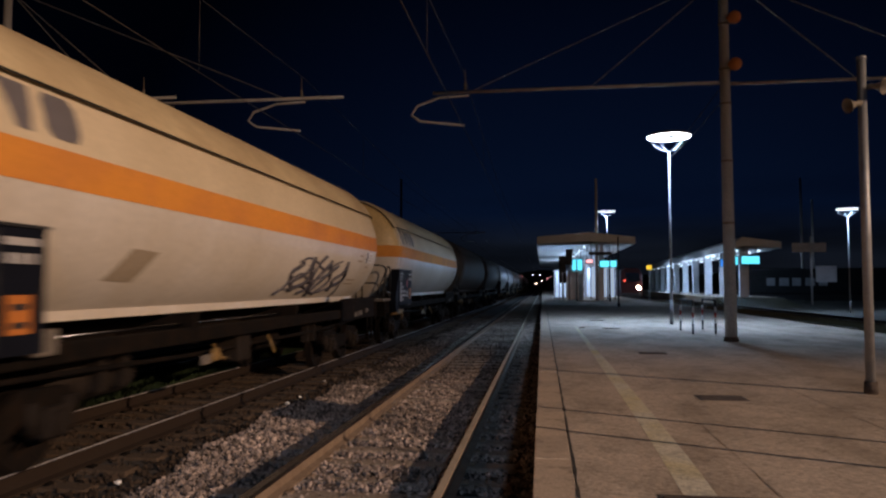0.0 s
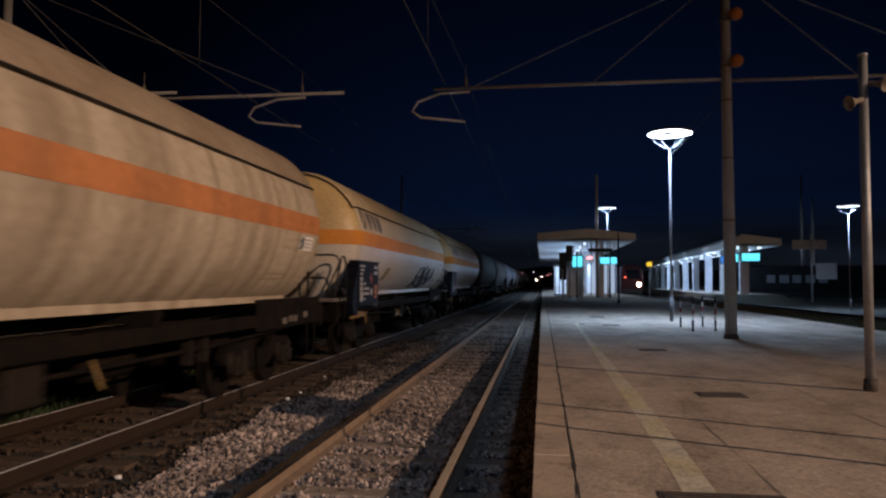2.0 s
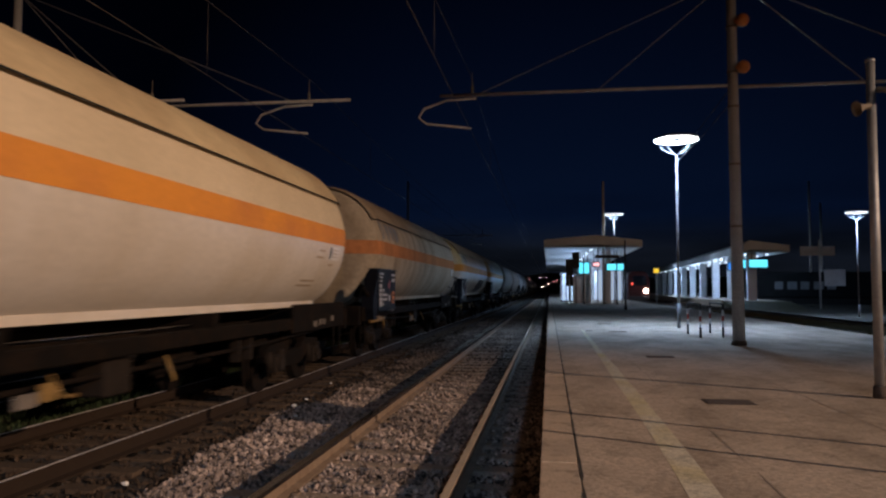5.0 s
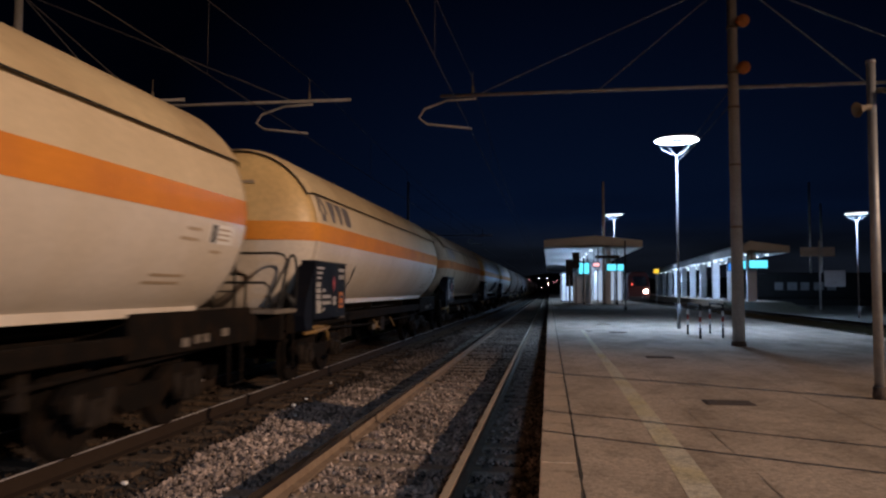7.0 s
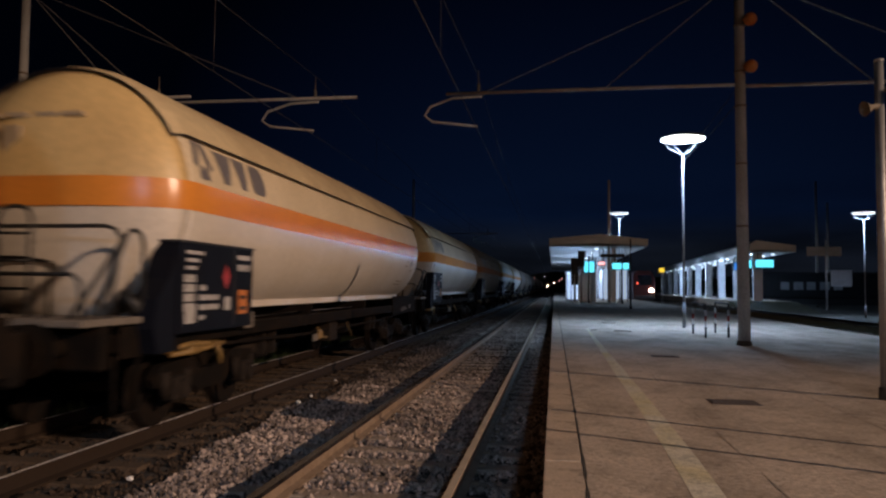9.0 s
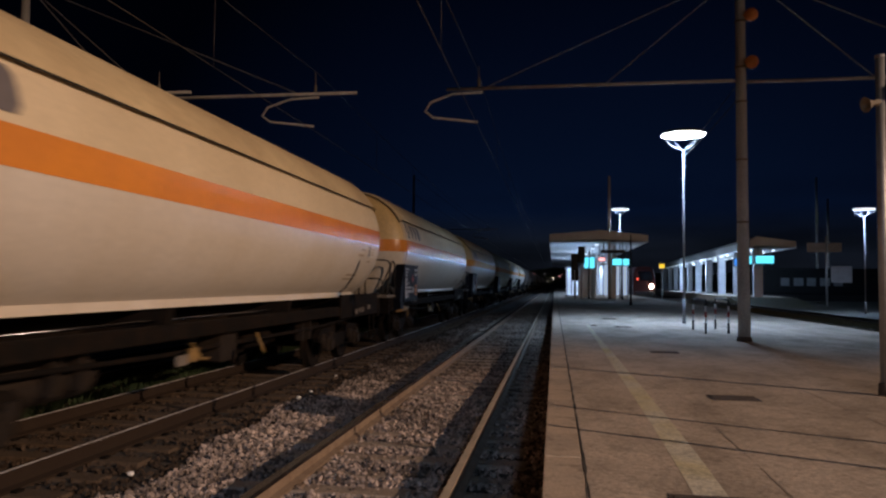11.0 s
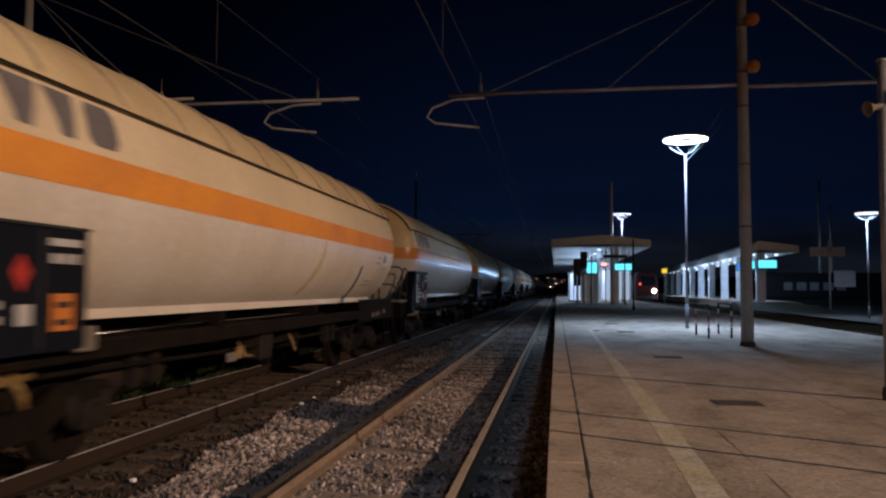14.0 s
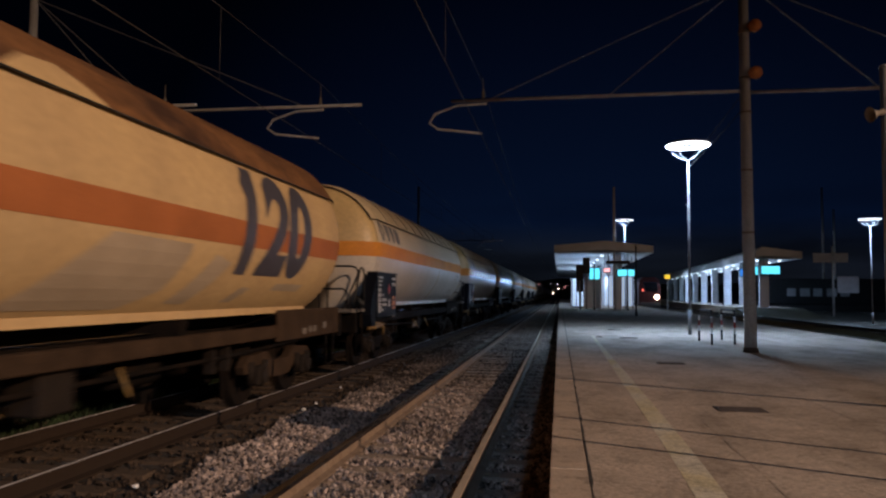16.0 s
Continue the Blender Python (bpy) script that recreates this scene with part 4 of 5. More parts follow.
def catenary_run(x, z_contact=5.98, z_carrier=7.5, sag=0.9):
    a = [(x, y, z_contact) for y in (-30, 19.23, 70, 120, 300)]
    wire("contact_wire", a, 0.010, "thin dark contact wire over the track")
    pts = []
    for y0, y1 in ((-30.77, 19.23), (19.23, 70.0), (70.0, 120.0)):
        for i in range(10):
            u = i / 10
            pts.append((x, y0 + (y1 - y0) * u, z_carrier - sag * 4 * u * (1 - u)))
    pts.append((x, 120, z_carrier))
    wire("carrier_wire", pts, 0.009, "thin sagging carrier wire over the track")
    for y in (-2, 3, 8, 13, 26, 33, 40, 48, 56, 63):
        u = ((y + 30.77) % 50.5) / 50.5
        wire("dropper", [(x, y, z_contact), (x, y, z_carrier - sag * 4 * u * (1 - u))], 0.006, "thin dropper wire between the overhead wires")


wire("feed_cable", [(4.74, 19.36, 6.55), (4.72, 23.3, 6.40), (4.70, 27.33, 6.38)], 0.012, "thin cable from the mast to the lamp")
wire("feed_cable", [(4.74, 19.36, 6.95), (4.72, 23.3, 6.72), (4.70, 27.33, 6.62)], 0.012, "thin cable from the mast to the lamp")
catenary_run(-2.1)
catenary_run(-6.6, 5.82, 7.5, 0.5)


def ring_lamp(x, y, base, h, r=0.85, width=0.48, light="glow"):
    lp = thing("street_lamp", (x, y, base), "slim grey lamp post with a glowing white ring head", "street lamp", "platform lamps")
    part("pole", rod((0, 0, 0), (0, 0, h - 0.55), 0.05, 0.036, 12), "lamp_pole", lp)
    part("pole_foot", rod((0, 0, 0), (0, 0, 0.9), 0.07, 0.07, 12), "lamp_pole", lp)
    part("ring", lathe([(r - 0.12, 0.02), (r, 0.0), (r + 0.03, 0.05), (r, 0.10), (r - 0.12, 0.09)], 40, close=False), "lamp_pole", lp, "flat ring housing").matrix_basis = pose(0, 0, h)
    part("diffuser", lathe([(r - width, 0.0), (r - 0.1, -0.02), (r - 0.02, -0.01), (r - 0.02, 0.005), (r - width, 0.012)], 40, close=False), light, lp, "glowing white ring").matrix_basis = pose(0, 0, h)
    for i in range(4):
        a = math.pi / 4 + i * math.pi / 2
        part("strut", pipe([(0, 0, h - 0.57), (0.35 * math.cos(a), 0.35 * math.sin(a), h - 0.42), (0.62 * math.cos(a), 0.62 * math.sin(a), h - 0.25), (r * math.cos(a), r * math.sin(a), h)], 0.014, 6), "lamp_pole", lp)
    return lp


ring_lamp(4.70, 27.4, PZ, 6.95, 0.80)
# unseen post, added to carry the fill lamp behind the camera
ring_lamp(4.70, -15.0, PZ, 6.95)
ring_lamp(6.5, 74.0, PZ, 8.95, 0.88, 0.11, "glow_far")
ring_lamp(22.2, 56.0, -0.3, 7.6, 0.76, 0.11, "glow_far")


# post with two horn loudspeakers
def horn_post(x, y):
    p = thing("loudspeaker_post", (x, y, PZ), "grey steel post carrying two horn loudspeakers", "post")
    part("pole", rod((0, 0, 0), (0, 0, 4.45), 0.06, 0.055, 14), "galv", p)
    part("cap", rod((0, 0, 4.45), (0, 0, 4.49), 0.065, 0.06, 14), "galv", p)
    part("foot", rod((0, 0, 0), (0, 0, 0.16), 0.085, 0.08, 14), "iron", p)
    for d, z in ((-1, 3.82), (1, 4.05)):
        h = part("horn_speaker", lathe([(0.03, -0.20), (0.06, -0.16), (0.05, -0.05), (0.09, 0.05), (0.15, 0.13), (0.16, 0.14), (0.14, 0.13), (0.05, 0.0)], 20, "X", close=False), "horn", p, "beige horn loudspeaker")
        h.matrix_basis = pose(0.15 * d, -0.1, z, 0, 15, -165 if d < 0 else -50) @ Matrix.Scale(0.66, 4)
        part("clamp", pipe([(0, 0, z), (0.12 * d, -0.06, z)], 0.025), "iron", p)
    return p


horn_post(4.26, 10.18)

# two more posts with a small board past the picture's edge: they throw their shadows over the platform
for y, board in ((6.42, True), (5.26, False)):
    sp = thing("sign_post", (4.4, y, PZ), "grey steel sign post on the platform", "post", "sign posts")
    part("pole", rod((0, 0, 0), (0, 0, 3.4), 0.03, 0.03, 12), "galv", sp)
    if board:
        part("sign_board", box(-0.02, 0.02, -0.42, 0.95, 2.15, 2.49, 0.008), "galv", sp, "small blank board")
        part("board_arm", rod((0, 0, 2.3), (0, 0.2, 2.3), 0.03, seg=8), "galv", sp)

# unseen masts added to carry the floodlights that light the scene from behind
for at, to, power, cone in TOWERS:
    sl = thing("floodlight_mast", (at[0] + 0.8, at[1] - 0.8, -0.3), "tall unseen steel mast added for an amber floodlight", "floodlight mast", "floodlight masts")
    part("pole", rod((0, 0, 0), (0, 0, at[2]), 0.2, 0.1, 12), "galv", sl)
    part("lantern", box(-0.3, 0.3, -0.3, 0.3, at[2] + 0.3, at[2] + 0.6, 0.03), "galv", sl)

# low red-white barrier
bar_ = thing("barrier", (4.35, 23.77, PZ), "low tubular barriers with red and white bands", "barrier")
for i, ((xa, ya), (xb, yb)) in enumerate((((0, 0), (0.0, -1.9)), ((0.8, 0.6), (0.7, -1.6)))):
    part("top_rail", pipe([(xa, ya, 0.72), (xa, ya, 0.98), (xb, yb, 0.98), (xb, yb, 0.72)], 0.03), "dark", bar_)
    for x, y in ((xa, ya), (xb, yb)):
        for k in range(5):
            part("band", rod((x, y, k * 0.16), (x, y, k * 0.16 + 0.16), 0.031, 0.031, 10), ("dark", "dark", "white", "red", "white")[k], bar_)


# covers in the asphalt
def cover(x, y, w, d):
    c = thing("drain_cover", (x, y, PZ), "dark cast iron cover set in the asphalt", "cover", "covers in the platform")
    part("frame", box(-w / 2, w / 2, -d / 2, d / 2, -0.01, 0.006), "iron", c)
    for k in range(6):
        part("bar", box(-w / 2 + 0.03, w / 2 - 0.03, -d / 2 + 0.03 + k * (d - 0.06) / 6, -d / 2 + 0.03 + (k + 0.6) * (d - 0.06) / 6, 0.006, 0.012), "iron", c)


cover(2.22, 9.52, 0.58, 0.42)
cover(1.17, 4.86, 0.82, 0.44)
cover(2.28, 15.6, 0.56, 0.42)
cover(2.25, 24.5, 0.56, 0.42)
cover(2.2, 30.0, 0.56, 0.42)
cover(1.32, 24.9, 0.2, 0.3)


# ---- canopies ----
def canopy(name, at, turn, width, length, soffit_z, base, ridge, cols, col_x, label):
    c = thing(name, at, label, "platform canopy", kind="structure", turn=turn)
    w = width / 2
    bm = bmesh.new()
    prof = [(-w, soffit_z), (-w, soffit_z + 0.75), (ridge, soffit_z + 1.15), (w, soffit_z + 0.65), (w, soffit_z)]
    inner = [(w - 0.1, soffit_z + 0.05), (ridge, soffit_z + 0.25), (-w + 0.1, soffit_z + 0.05)]
    for y in (0, length):
        bm.faces.new([bm.verts.new((x, y, z)) for x, z in prof + inner])
    bm.verts.ensure_lookup_table()
    n = 8
    for i in range(n):
        j = (i + 1) % n
        bm.faces.new((bm.verts[i], bm.verts[j], bm.verts[n + j], bm.verts[n + i]))
    part("roof", bm, "canopy", c, "pale concrete canopy roof")
    part("ceiling_lining", box(-w + 0.12, w - 0.12, 0.1, length - 0.1, soffit_z - 0.01, soffit_z + 0.03), "soffit", c, "white canopy underside")
    px = 0.25 if width > 6 else 0.42
    me = mesh_of("pillar", box(-px, px, -0.35, 0.35, base, soffit_z, 0.03), "pillar")
    tube = mesh_of("tube_light", box(-0.11, 0.11, -0.16, 0.16, soffit_z - 0.09, soffit_z - 0.02, 0.01), "tube")
    spots = [(0.1, 4.5 + k * (length - 4) / (cols - 1)) for k in range(cols)] if width > 6 else [(x, 4.0 + 4.4 * k) for k in range(20) for x in (-w * 0.55, w * 0.45)]
    for x, y in spots:
        shared("tube_light", tube, c, pose(x, y, 0))
    for k in range(cols):
        y = 2.0 + k * (length - 4) / (cols - 1)
        for x in col_x:
            shared("pillar", me, c, pose(x, y, 0))
    return c


canopy("canopy_1", (4.2, 71, 0), 0, 9.4, 95, 5.75, PZ, 0.3, 12, (1.6,), "concrete platform canopy with lit white underside")
canopy("canopy_2", (21.05, 74, 0), -2.8, 4.2, 95, 5.35, 0.55, -1.5, 10, (-1.0,), "long concrete canopy on lit white pillars")
for x0, y0, power in ((2.6, 78, 600), (3.6, 92, 700), (4.0, 115, 900), (18.9, 80.5, 500), (19.4, 91, 750), (20.4, 109, 1200), (21.4, 130, 1600)):
    lamp("canopy_light", "POINT", (x0, y0, 3.3), power, COOL, 0.4)

# kiosk, screens, signals below the first canopy
kio = thing("waiting_room", (3.4, 76, PZ), "concrete block and glazed lit waiting room below the canopy", "waiting room")
part("block", box(-0.9, 0.9, 0, 2.4, 0, 3.2, 0.04), "canopy", kio, "square concrete block")
part("glazing", box(1.6, 4.2, 1.0, 6, 0.3, 3.4, 0.02), "lit_glass", kio, "bright lit glazed wall")
for k in range(5):
    part("mullion", box(1.6 + k * 0.62, 1.68 + k * 0.62, 0.9, 0.99, 0, 3.5), "dark", kio)


hs_ = thing("hanging_sign", (5.6, 71.3, PZ), "dark unlit sign board hanging under the canopy edge", "sign")
part("board", box(-1.15, 1.15, 0, 0.12, 4.42, 4.74, 0.01), "dark", hs_)
for x in (-0.9, 0.9):
    part("hanger", rod((x, 0.06, 4.74), (x, 0.06, 5.49), 0.03, seg=8), "dark", hs_)
# added glowing box that makes the bright strip left of the block
lit_wall = thing("shelter", (2.3, 80, PZ), "glowing wall box with slim dark posts under the canopy", "shelter")
part("glazing", box(-0.95, 0.95, 0, 5.0, 0.15, 3.1, 0.02), "lit_glass", lit_wall, "glowing wall face")
part("roof", box(-1.1, 1.1, -0.2, 5.2, 3.1, 3.25, 0.02), "galv", lit_wall)
part("plinth", box(-0.97, 0.97, -0.02, 5.02, 0, 0.15), "dark", lit_wall)
for k in range(5):
    part("post", box(-0.98 + k * 0.47, -0.90 + k * 0.47, -0.08, -0.01, 0, 3.1), "dark", lit_wall)


def screen(name, x, y, z, w, h, m, label):
    s = thing(name, (x, y, z), label, "sign")
    part("housing", box(-w / 2 - 0.06, w / 2 + 0.06, 0, 0.2, -h / 2 - 0.06, h / 2 + 0.06, 0.02), "dark", s)
    part("display", box(-w / 2, w / 2, -0.012, -0.002, -h / 2, h / 2), m, s, "glowing display face")
    for sx in (-w * 0.35, w * 0.35):
        part("hanger", rod((sx, 0.1, h / 2 + 0.06), (sx, 0.1, 5.5 - z), 0.03, seg=8), "dark", s)


screen("information_display", 6.45, 72.5, 3.85, 1.6, 0.62, "screen", "cyan glowing departure display below the canopy")
screen("information_display", 3.5, 74, 3.8, 1.0, 1.1, "screen", "cyan glowing display below the canopy")
screen("platform_sign", 4.6, 72.2, 4.1, 0.62, 0.34, "screen_red", "small red glowing sign below the canopy")
for x, y, w, h, m in ((20.2, 84, 0.8, 0.8, "screen_blue"), (19.45, 77, 0.8, 0.8, "screen"), (20.55, 75, 1.7, 0.75, "screen")):
    screen("information_display", x, y, 4.25, w, h, m, "glowing blue display below the second canopy")
ys = thing("platform_sign", (12.75, 89, -0.3), "small yellow glowing sign on a slim post", "sign")
part("post", rod((0, 0.1, 0), (0, 0.1, 4.7), 0.05, seg=8), "galv", ys)
part("display", box(-0.3, 0.3, 0.0, 0.2, 3.95, 4.45, 0.02), "screen_yellow", ys, "yellow glowing face")


def signal(x, y, h):
    s = thing("signal", (x, y, PZ), "dark railway signal head on a slim post", "railway signal", "signals at the platform end")
    part("post", rod((0, 0, 0), (0, 0, h), 0.06, 0.05, 10), "galv", s)
    part("head", box(-0.32, 0.32, -0.12, 0.12, h - 1.5, h, 0.05), "dark", s, "black signal head")
    for k in range(3):
        part("hood", rod((0, -0.12, h - 0.3 - k * 0.42), (0, -0.35, h - 0.28 - k * 0.42), 0.13, 0.14, 12), "dark", s)


signal(1.85, 68, 4.2)
signal(2.5, 68.5, 4.9)
signal(1.95, 70, 3.2)
for x, y, h in ((3.25, 69.5, 4.6), (6.2, 68.0, 4.2), (5.15, 50.4, 4.8)):
    p = thing("post", (x, y, PZ), "slim dark steel post on the platform", "post", "posts at the platform end")
    part("pole", rod((0, 0, 0), (0, 0, h), 0.06, 0.05, 10), "dark", p)
    part("foot", rod((0, 0, 0), (0, 0, 0.25), 0.10, 0.10, 10), "dark", p)


# ---- red train ----
loco = thing("train", (11.3, 94, 0), "red regional train with one bright headlight", "train")
bm = bmesh.new()
prof = [(-1.4, 0.35), (1.4, 0.35), (1.45, 1.2), (1.42, 2.6), (1.2, 3.6), (0.8, 3.95), (-0.8, 3.95), (-1.2, 3.6), (-1.42, 2.6), (-1.45, 1.2)]
for y, sc, lift in ((0.0, 0.92, 0), (0.8, 1.0, 0), (60, 1.0, 0)):
    for a, b in prof:
        bm.verts.new((a * sc, y + (0.7 * (b / 4) ** 2 if y == 0 else 0), b))
bm.verts.ensure_lookup_table()
for k in range(2):
    for i in range(10):
        j = (i + 1) % 10
        bm.faces.new([bm.verts[q] for q in (k * 10 + i, k * 10 + j, k * 10 + 10 + j, k * 10 + 10 + i)])
bm.faces.new([bm.verts[i] for i in range(10)][::-1])
bm.faces.new([bm.verts[i] for i in range(20, 30)])
part("body", bm, "loco", loco)
bm = bmesh.new()
bm.faces.new([bm.verts.new(p) for p in ((-1.05, 0.22, 2.15), (1.05, 0.22, 2.15), (0.9, 0.52, 3.35), (-0.9, 0.52, 3.35))])
part("windscreen", bm, "glass", loco, "dark windscreen")
# the headlight disc is enlarged to stand in for its glare
for x, m in ((-0.85, "tail"), (0.85, "head")):
    part("headlight", rod((x, -0.06, 1.45 if m == "head" else 2.35), (x, 0.2, 1.45 if m == "head" else 2.35), 0.24 if m == "head" else 0.10, seg=14), m, loco, "bright warm headlight" if m == "head" else "small red light")
part("bumper", box(-1.2, 1.2, -0.15, 0.4, 0.3, 0.8, 0.05), "dark", loco)


# ---- dark far right: parked coaches, signs ----
ch = thing("parked_coach", (31.5, 88, -0.2), "dim parked passenger coach with pale panels", "coach", turn=-14)
part("body", box(-8, 12, -1.4, 1.4, 0.9, 3.9, 0.15), "coach", ch)
part("chassis", box(-7.5, 11.5, -1.2, 1.2, 0.2, 0.9), "dark", ch)
for k in range(5):
    part("pale_panel", box(-5.5 + 1.35 * k, -4.6 + 1.35 * k + 0.1 * (k % 2), -1.43, -1.405, 1.9, 2.8), "pale", ch)


def board_sign(x, y, z0, boards):
    s = thing("sign_post", (x, y, 0.0), "pale blank boards on a steel post beside the tracks", "sign", "signs beside the tracks")
    part("pole", rod((0, 0, 0), (0, 0, z0 + 1.0), 0.09, 0.08, 10), "galv", s)
    for x0, x1, z0_, z1_ in boards:
        part("board", box(x0, x1, -0.14, -0.09, z0_, z1_, 0.01), "pale", s)


board_sign(23.1, 66.0, 5.0, [(-1.6, -0.1, 4.6, 5.4), (0.0, 1.2, 4.6, 5.4), (0.3, 2.0, 2.0, 3.4)])

for x, y, z, r, m in ((-2.6, 200, 4.7, 0.08, "glow"), (-5.6, 205, 4.4, 0.16, "screen_red"), (-6.2, 215, 4.2, 0.10, "glow"), (-1.7, 190, 2.2, 0.10, "head"), (-0.6, 185, 4.4, 0.08, "glow"), (1.3, 192, 3.6, 0.15, "screen_red"), (2.0, 196, 4.1, 0.12, "screen_red"), (-0.2, 210, 3.2, 0.09, "head")):
    dl = thing("distant_lamp", (x, y, -0.3), "small distant lamp glowing beside the tracks", "lamp", "distant lamps")
    part("post", rod((0, 0, 0), (0, 0, z + 0.3), 0.08, seg=8), "dark", dl)
    bm = bmesh.new()
    bmesh.ops.create_icosphere(bm, subdivisions=2, radius=r, matrix=Matrix.Translation((0, 0, z + 0.3)))
    part("globe", bm, m, dl, "glowing globe")

gl = thing("ground_lamp", (-19.5, 24.6, -0.3), "small white lamp on a low post beyond the train", "lamp")
part("post", rod((0, 0, 0), (0, 0, 1.75), 0.05, seg=8), "dark", gl)
bm = bmesh.new()
bmesh.ops.create_icosphere(bm, subdivisions=2, radius=0.16, matrix=Matrix.Translation((0, 0, 1.75)))
part("globe", bm, "glow", gl, "glowing white globe")

hills = bmesh.new()
prev = None
for i in range(61):
    x = -300 + i * 12
    h = 9 + 7 * noise.noise((i * 0.21, 0, 0)) + 2.5 * noise.noise((i * 1.3, 4, 0))
    cur = (hills.verts.new((x, 420, -1)), hills.verts.new((x, 430, h)))
    if prev:
        hills.faces.new((prev[0], cur[0], cur[1], prev[1]))
    prev = cur
tagged(part("backdrop", hills, "tree"), "dark far tree line at the horizon", "backdrop", kind="structure")


# ---- stones and weeds ----
def scatter_stones(name, x0, x1, y0, y1, count, size, z, material, label, ragged=0.0):
    rng = np.random.default_rng(7 + count)
    base = np.array([(1, 0, 0), (0, 1, 0), (-1, 0, 0), (0, -1, 0), (0, 0, 0.8), (0, 0, -0.8)], float)
    tri = np.array([(0, 1, 4), (1, 2, 4), (2, 3, 4), (3, 0, 4), (1, 0, 5), (2, 1, 5), (3, 2, 5), (0, 3, 5)])
    u = rng.random(count)
    xs = x0 + (x1 - x0) * rng.random(count)
    ys = y0 + (y1 - y0) * u ** 1.35
    xs = np.where(xs < x0 + ragged, xs + ragged * (0.5 + 0.5 * np.sin(ys * 1.7) * np.sin(ys * 0.63 + 1)), xs)
    zs = z + rng.normal(0, 0.012, count)
    s = size * (0.55 + 0.9 * rng.random(count))
    ang = rng.random((count, 3)) * 6.28
    jit = 1 + rng.normal(0, 0.28, (count, 6, 1))
    v = base[None] * jit + rng.normal(0, 0.15, (count, 6, 3))
    c, q = np.cos(ang), np.sin(ang)
    rz_ = np.zeros((count, 3, 3))
    rz_[:, 0, 0], rz_[:, 0, 1], rz_[:, 1, 0], rz_[:, 1, 1], rz_[:, 2, 2] = c[:, 0], -q[:, 0], q[:, 0], c[:, 0], 1
    rx_ = np.zeros((count, 3, 3))
    rx_[:, 1, 1], rx_[:, 1, 2], rx_[:, 2, 1], rx_[:, 2, 2], rx_[:, 0, 0] = c[:, 1], -q[:, 1], q[:, 1], c[:, 1], 1
    v = np.einsum("nij,njk,nlk->nli", rz_, rx_, v) * s[:, None, None]
    v += np.stack([xs, ys, zs], 1)[:, None]
    f = (tri[None] + 6 * np.arange(count)[:, None, None]).reshape(-1, 3)
    me = bpy.data.meshes.new(name)
    me.from_pydata(v.reshape(-1, 3).tolist(), [], f.tolist())
    me.materials.append(M[material])
    return tagged(new(name, me), label, "ballast stones", kind="stuff")


def island(m, spread):
    n, l = m.node_tree.nodes, m.node_tree.links
    g = n.new("ShaderNodeNewGeometry")
    hs = [x for x in n if x.type == "HUE_SAT"][0]
    mr = n.new("ShaderNodeMapRange")
    mr.inputs["To Min"].default_value, mr.inputs["To Max"].default_value = 1 - spread, 1 + spread
    l.new(g.outputs["Random Per Island"], mr.inputs[0])
    mul = n.new("ShaderNodeMath")
    mul.operation = "MULTIPLY"
    old = hs.inputs["Value"].links[0].from_socket
    l.new(old, mul.inputs[0])
    l.new(mr.outputs[0], mul.inputs[1])
    l.new(mul.outputs[0], hs.inputs["Value"])
    return m


M["stone"] = island(mat("crushed_stone", (0.37, 0.295, 0.25), 0.9, var=0.3, scale=30, bump=0.3, spec=0.25), 0.8)
grit(M["stone"], 0.55, 0.46, 0.62, 0.45)
# darker copy of the stone for the stretch farther along
M["stone_mid"] = island(mat("darker_crushed_stone", (0.19, 0.15, 0.125), 0.9, var=0.3, scale=30, bump=0.3, spec=0.2), 0.8)
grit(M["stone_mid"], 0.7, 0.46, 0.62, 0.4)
# much darker stone for the bed of the second track
M["stone_dark"] = island(mat("dark_brown_stone", (0.050, 0.034, 0.023), 0.9, var=0.3, scale=30, bump=0.3, spec=0.2), 0.6)
scatter_stones("ballast", -4.05, -2.42, 2.5, 13, 19000, 0.026, -0.20, "stone", "pale brown crushed stone between the tracks", 0.45)
scatter_stones("ballast", -4.05, -2.42, 12.2, 45, 17000, 0.026, -0.205, "stone_mid", "darker brown crushed stone between the tracks", 0.45)
scatter_stones("ballast", -2.28, -0.9, 2.5, 15, 14000, 0.025, -0.195, "stone", "crushed stone between the sleepers")
scatter_stones("ballast", -2.28, -0.9, 14, 45, 12000, 0.025, -0.197, "stone_mid", "darker crushed stone between the sleepers")
scatter_stones("ballast", -0.78, -0.1, 2.5, 40, 8000, 0.025, -0.20, "stone", "crushed stone along the platform wall")
scatter_stones("ballast", -7.2, -3.4, 2.5, 35, 28000, 0.026, -0.21, "stone_dark", "dark brown stones under the freight train")


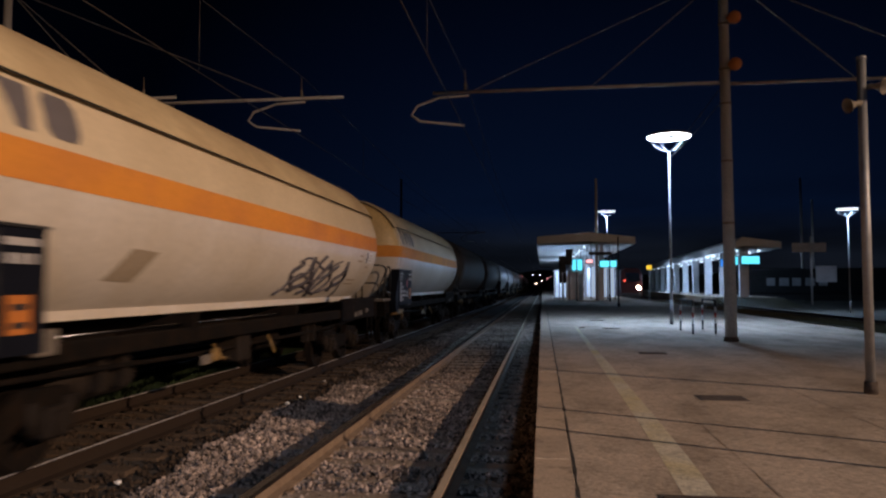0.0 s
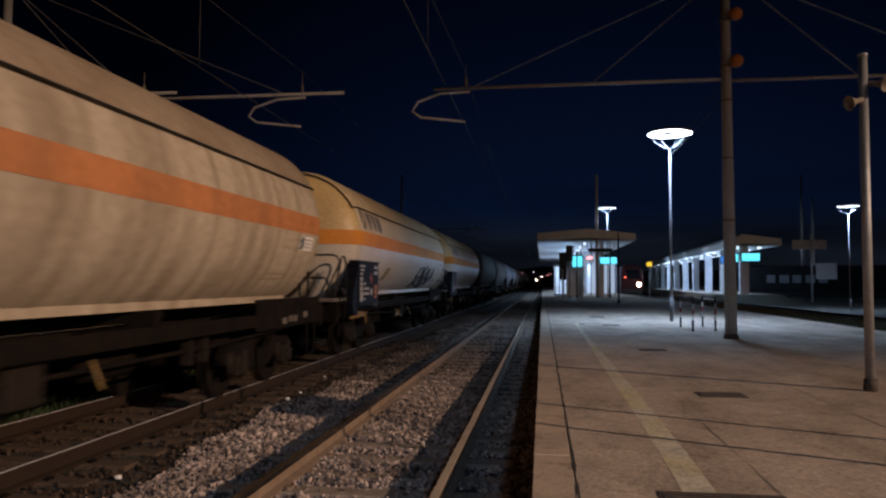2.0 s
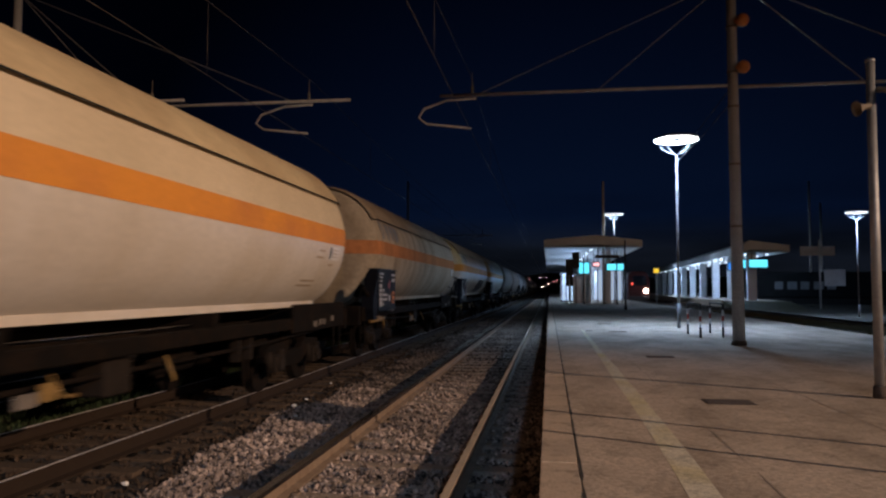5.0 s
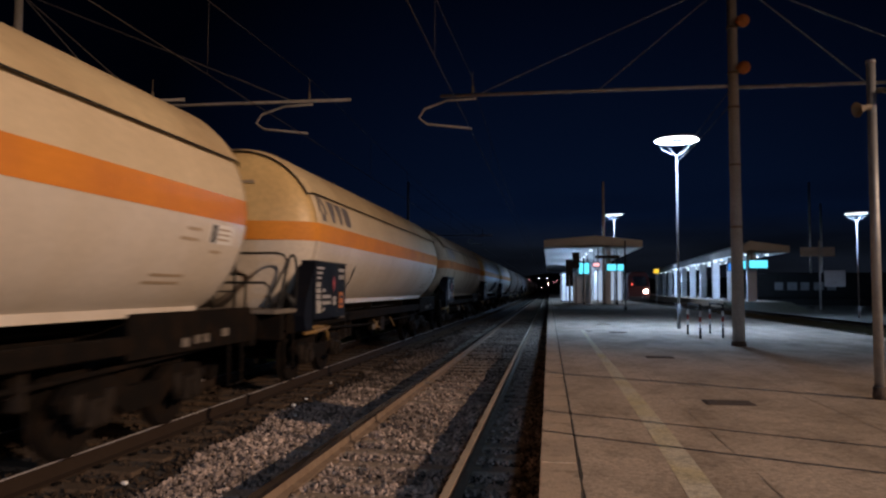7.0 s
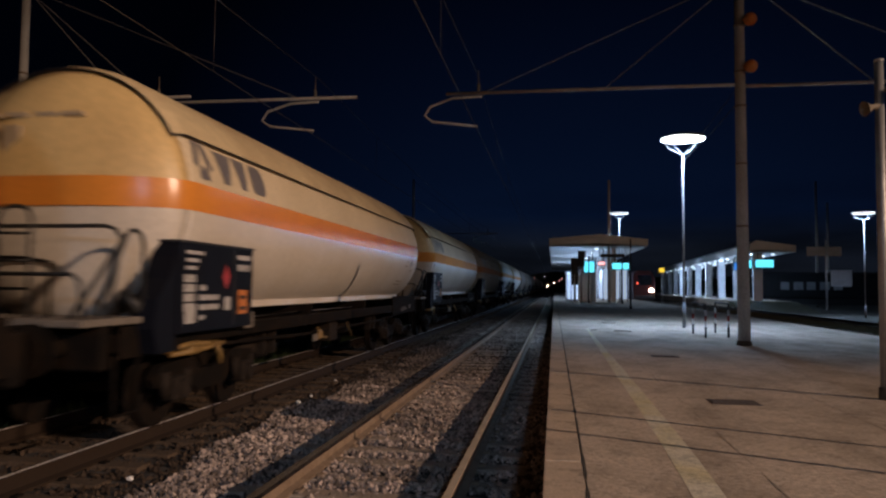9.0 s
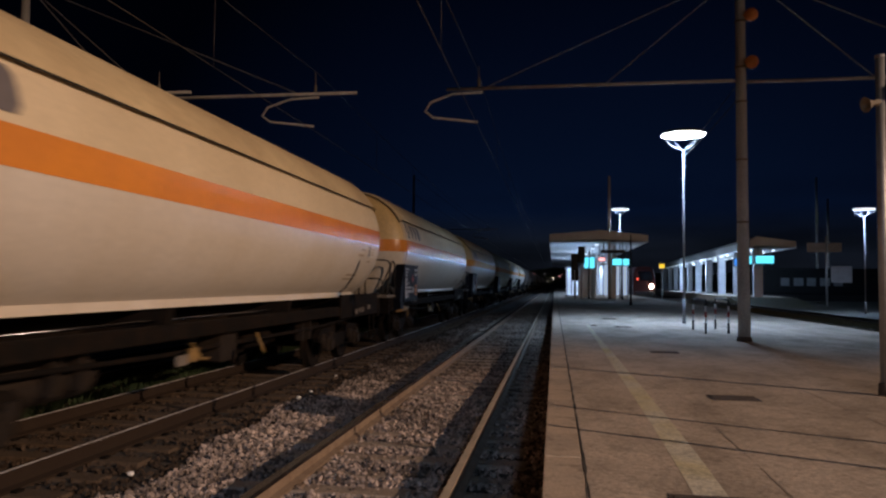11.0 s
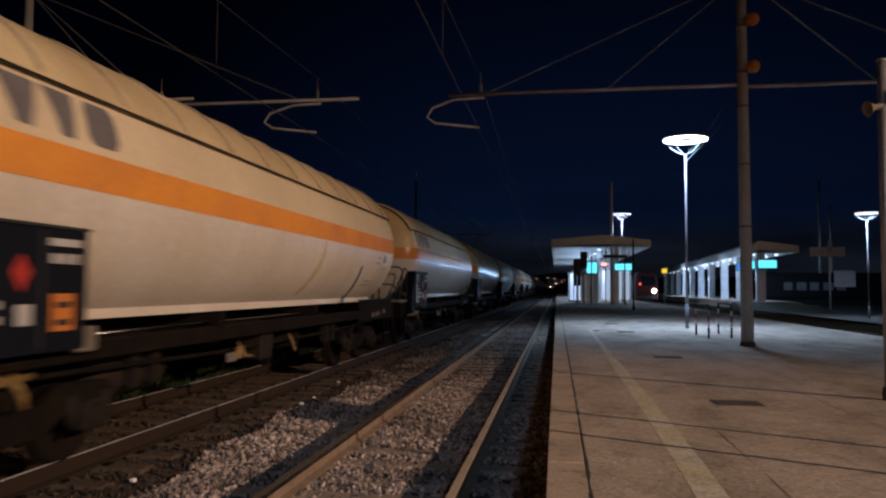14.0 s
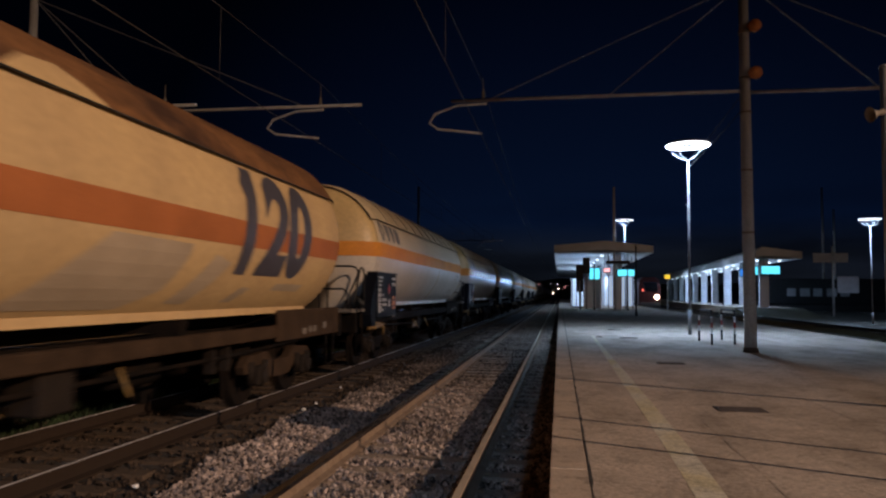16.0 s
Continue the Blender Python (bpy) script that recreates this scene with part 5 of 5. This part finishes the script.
for x, y, r in ((-3.96, 10.9, 0.045), (-3.62, 10.05, 0.03), (-4.0, 11.6, 0.03), (-3.95, 6.35, 0.035), (-4.2, 13.6, 0.03)):
    bm = bmesh.new()
    bmesh.ops.create_icosphere(bm, subdivisions=1, radius=r)
    for v in bm.verts:
        v.co *= 1 + 0.3 * noise.noise(v.co * 40)
        v.co.z *= 0.7
    st = part("loose_stone", bm, "white")
    st.location = (x, y, -0.20 + r * 0.6)
    tagged(st, "small pale stone lying on the dark ballast", "stone", "loose pale stones")


def weeds(name, x0, x1, y0, y1, count, h, material, label):
    rng = random.Random(count)
    verts, faces = [], []
    for i in range(count):
        x, y = rng.uniform(x0, x1), rng.uniform(y0, y1)
        hh, a, b = h * rng.uniform(0.4, 1.2), rng.uniform(0, 6.28), rng.uniform(-0.12, 0.12)
        w = 0.012
        n = len(verts)
        dx, dy = w * math.cos(a), w * math.sin(a)
        verts += [(x - dx, y - dy, -0.24), (x + dx, y + dy, -0.24), (x + b + dx * 0.6, y + b * 0.7, -0.24 + hh * 0.6), (x + b * 2, y + b, -0.24 + hh)]
        faces += [(n, n + 1, n + 2), (n, n + 2, n + 3)]
    me = bpy.data.meshes.new(name)
    me.from_pydata(verts, [], faces)
    me.materials.append(M[material])
    return tagged(new(name, me), label, "weeds", kind="stuff")


weeds("weeds", -7.75, -6.5, 6, 40, 9000, 0.28, "grass", "low green weeds between the tracks")
weeds("dry_grass", 10.1, 10.8, 14, 60, 9000, 0.25, "grass_dry", "dry grass along the platform edge")
weeds("dry_grass", 12.6, 14.6, 20, 60, 9000, 0.3, "grass_dry", "dry grass between the tracks")


# ---- movement ----
def motions():
    times = [0.5 * i for i in range(33)]
    for k, ob in train:
        walk(ob, [(t, pose(T2, LEAD - PITCH * k + travelled(t), 0)) for t in times])
    step = math.degrees(SPEED / 0.46) * 0.1
    for k, ob in train:
        if k < 0:
            continue
        for b in ob.children:
            if b.name.startswith("bogie"):
                for ws in b.children:
                    if ws.name.startswith("wheelset"):
                        p = ws.matrix_basis.translation.copy()
                        walk(ws, [(0.1 * i, pose(p.x, p.y, p.z, -((step * i) % 360))) for i in range(161)])


motions()
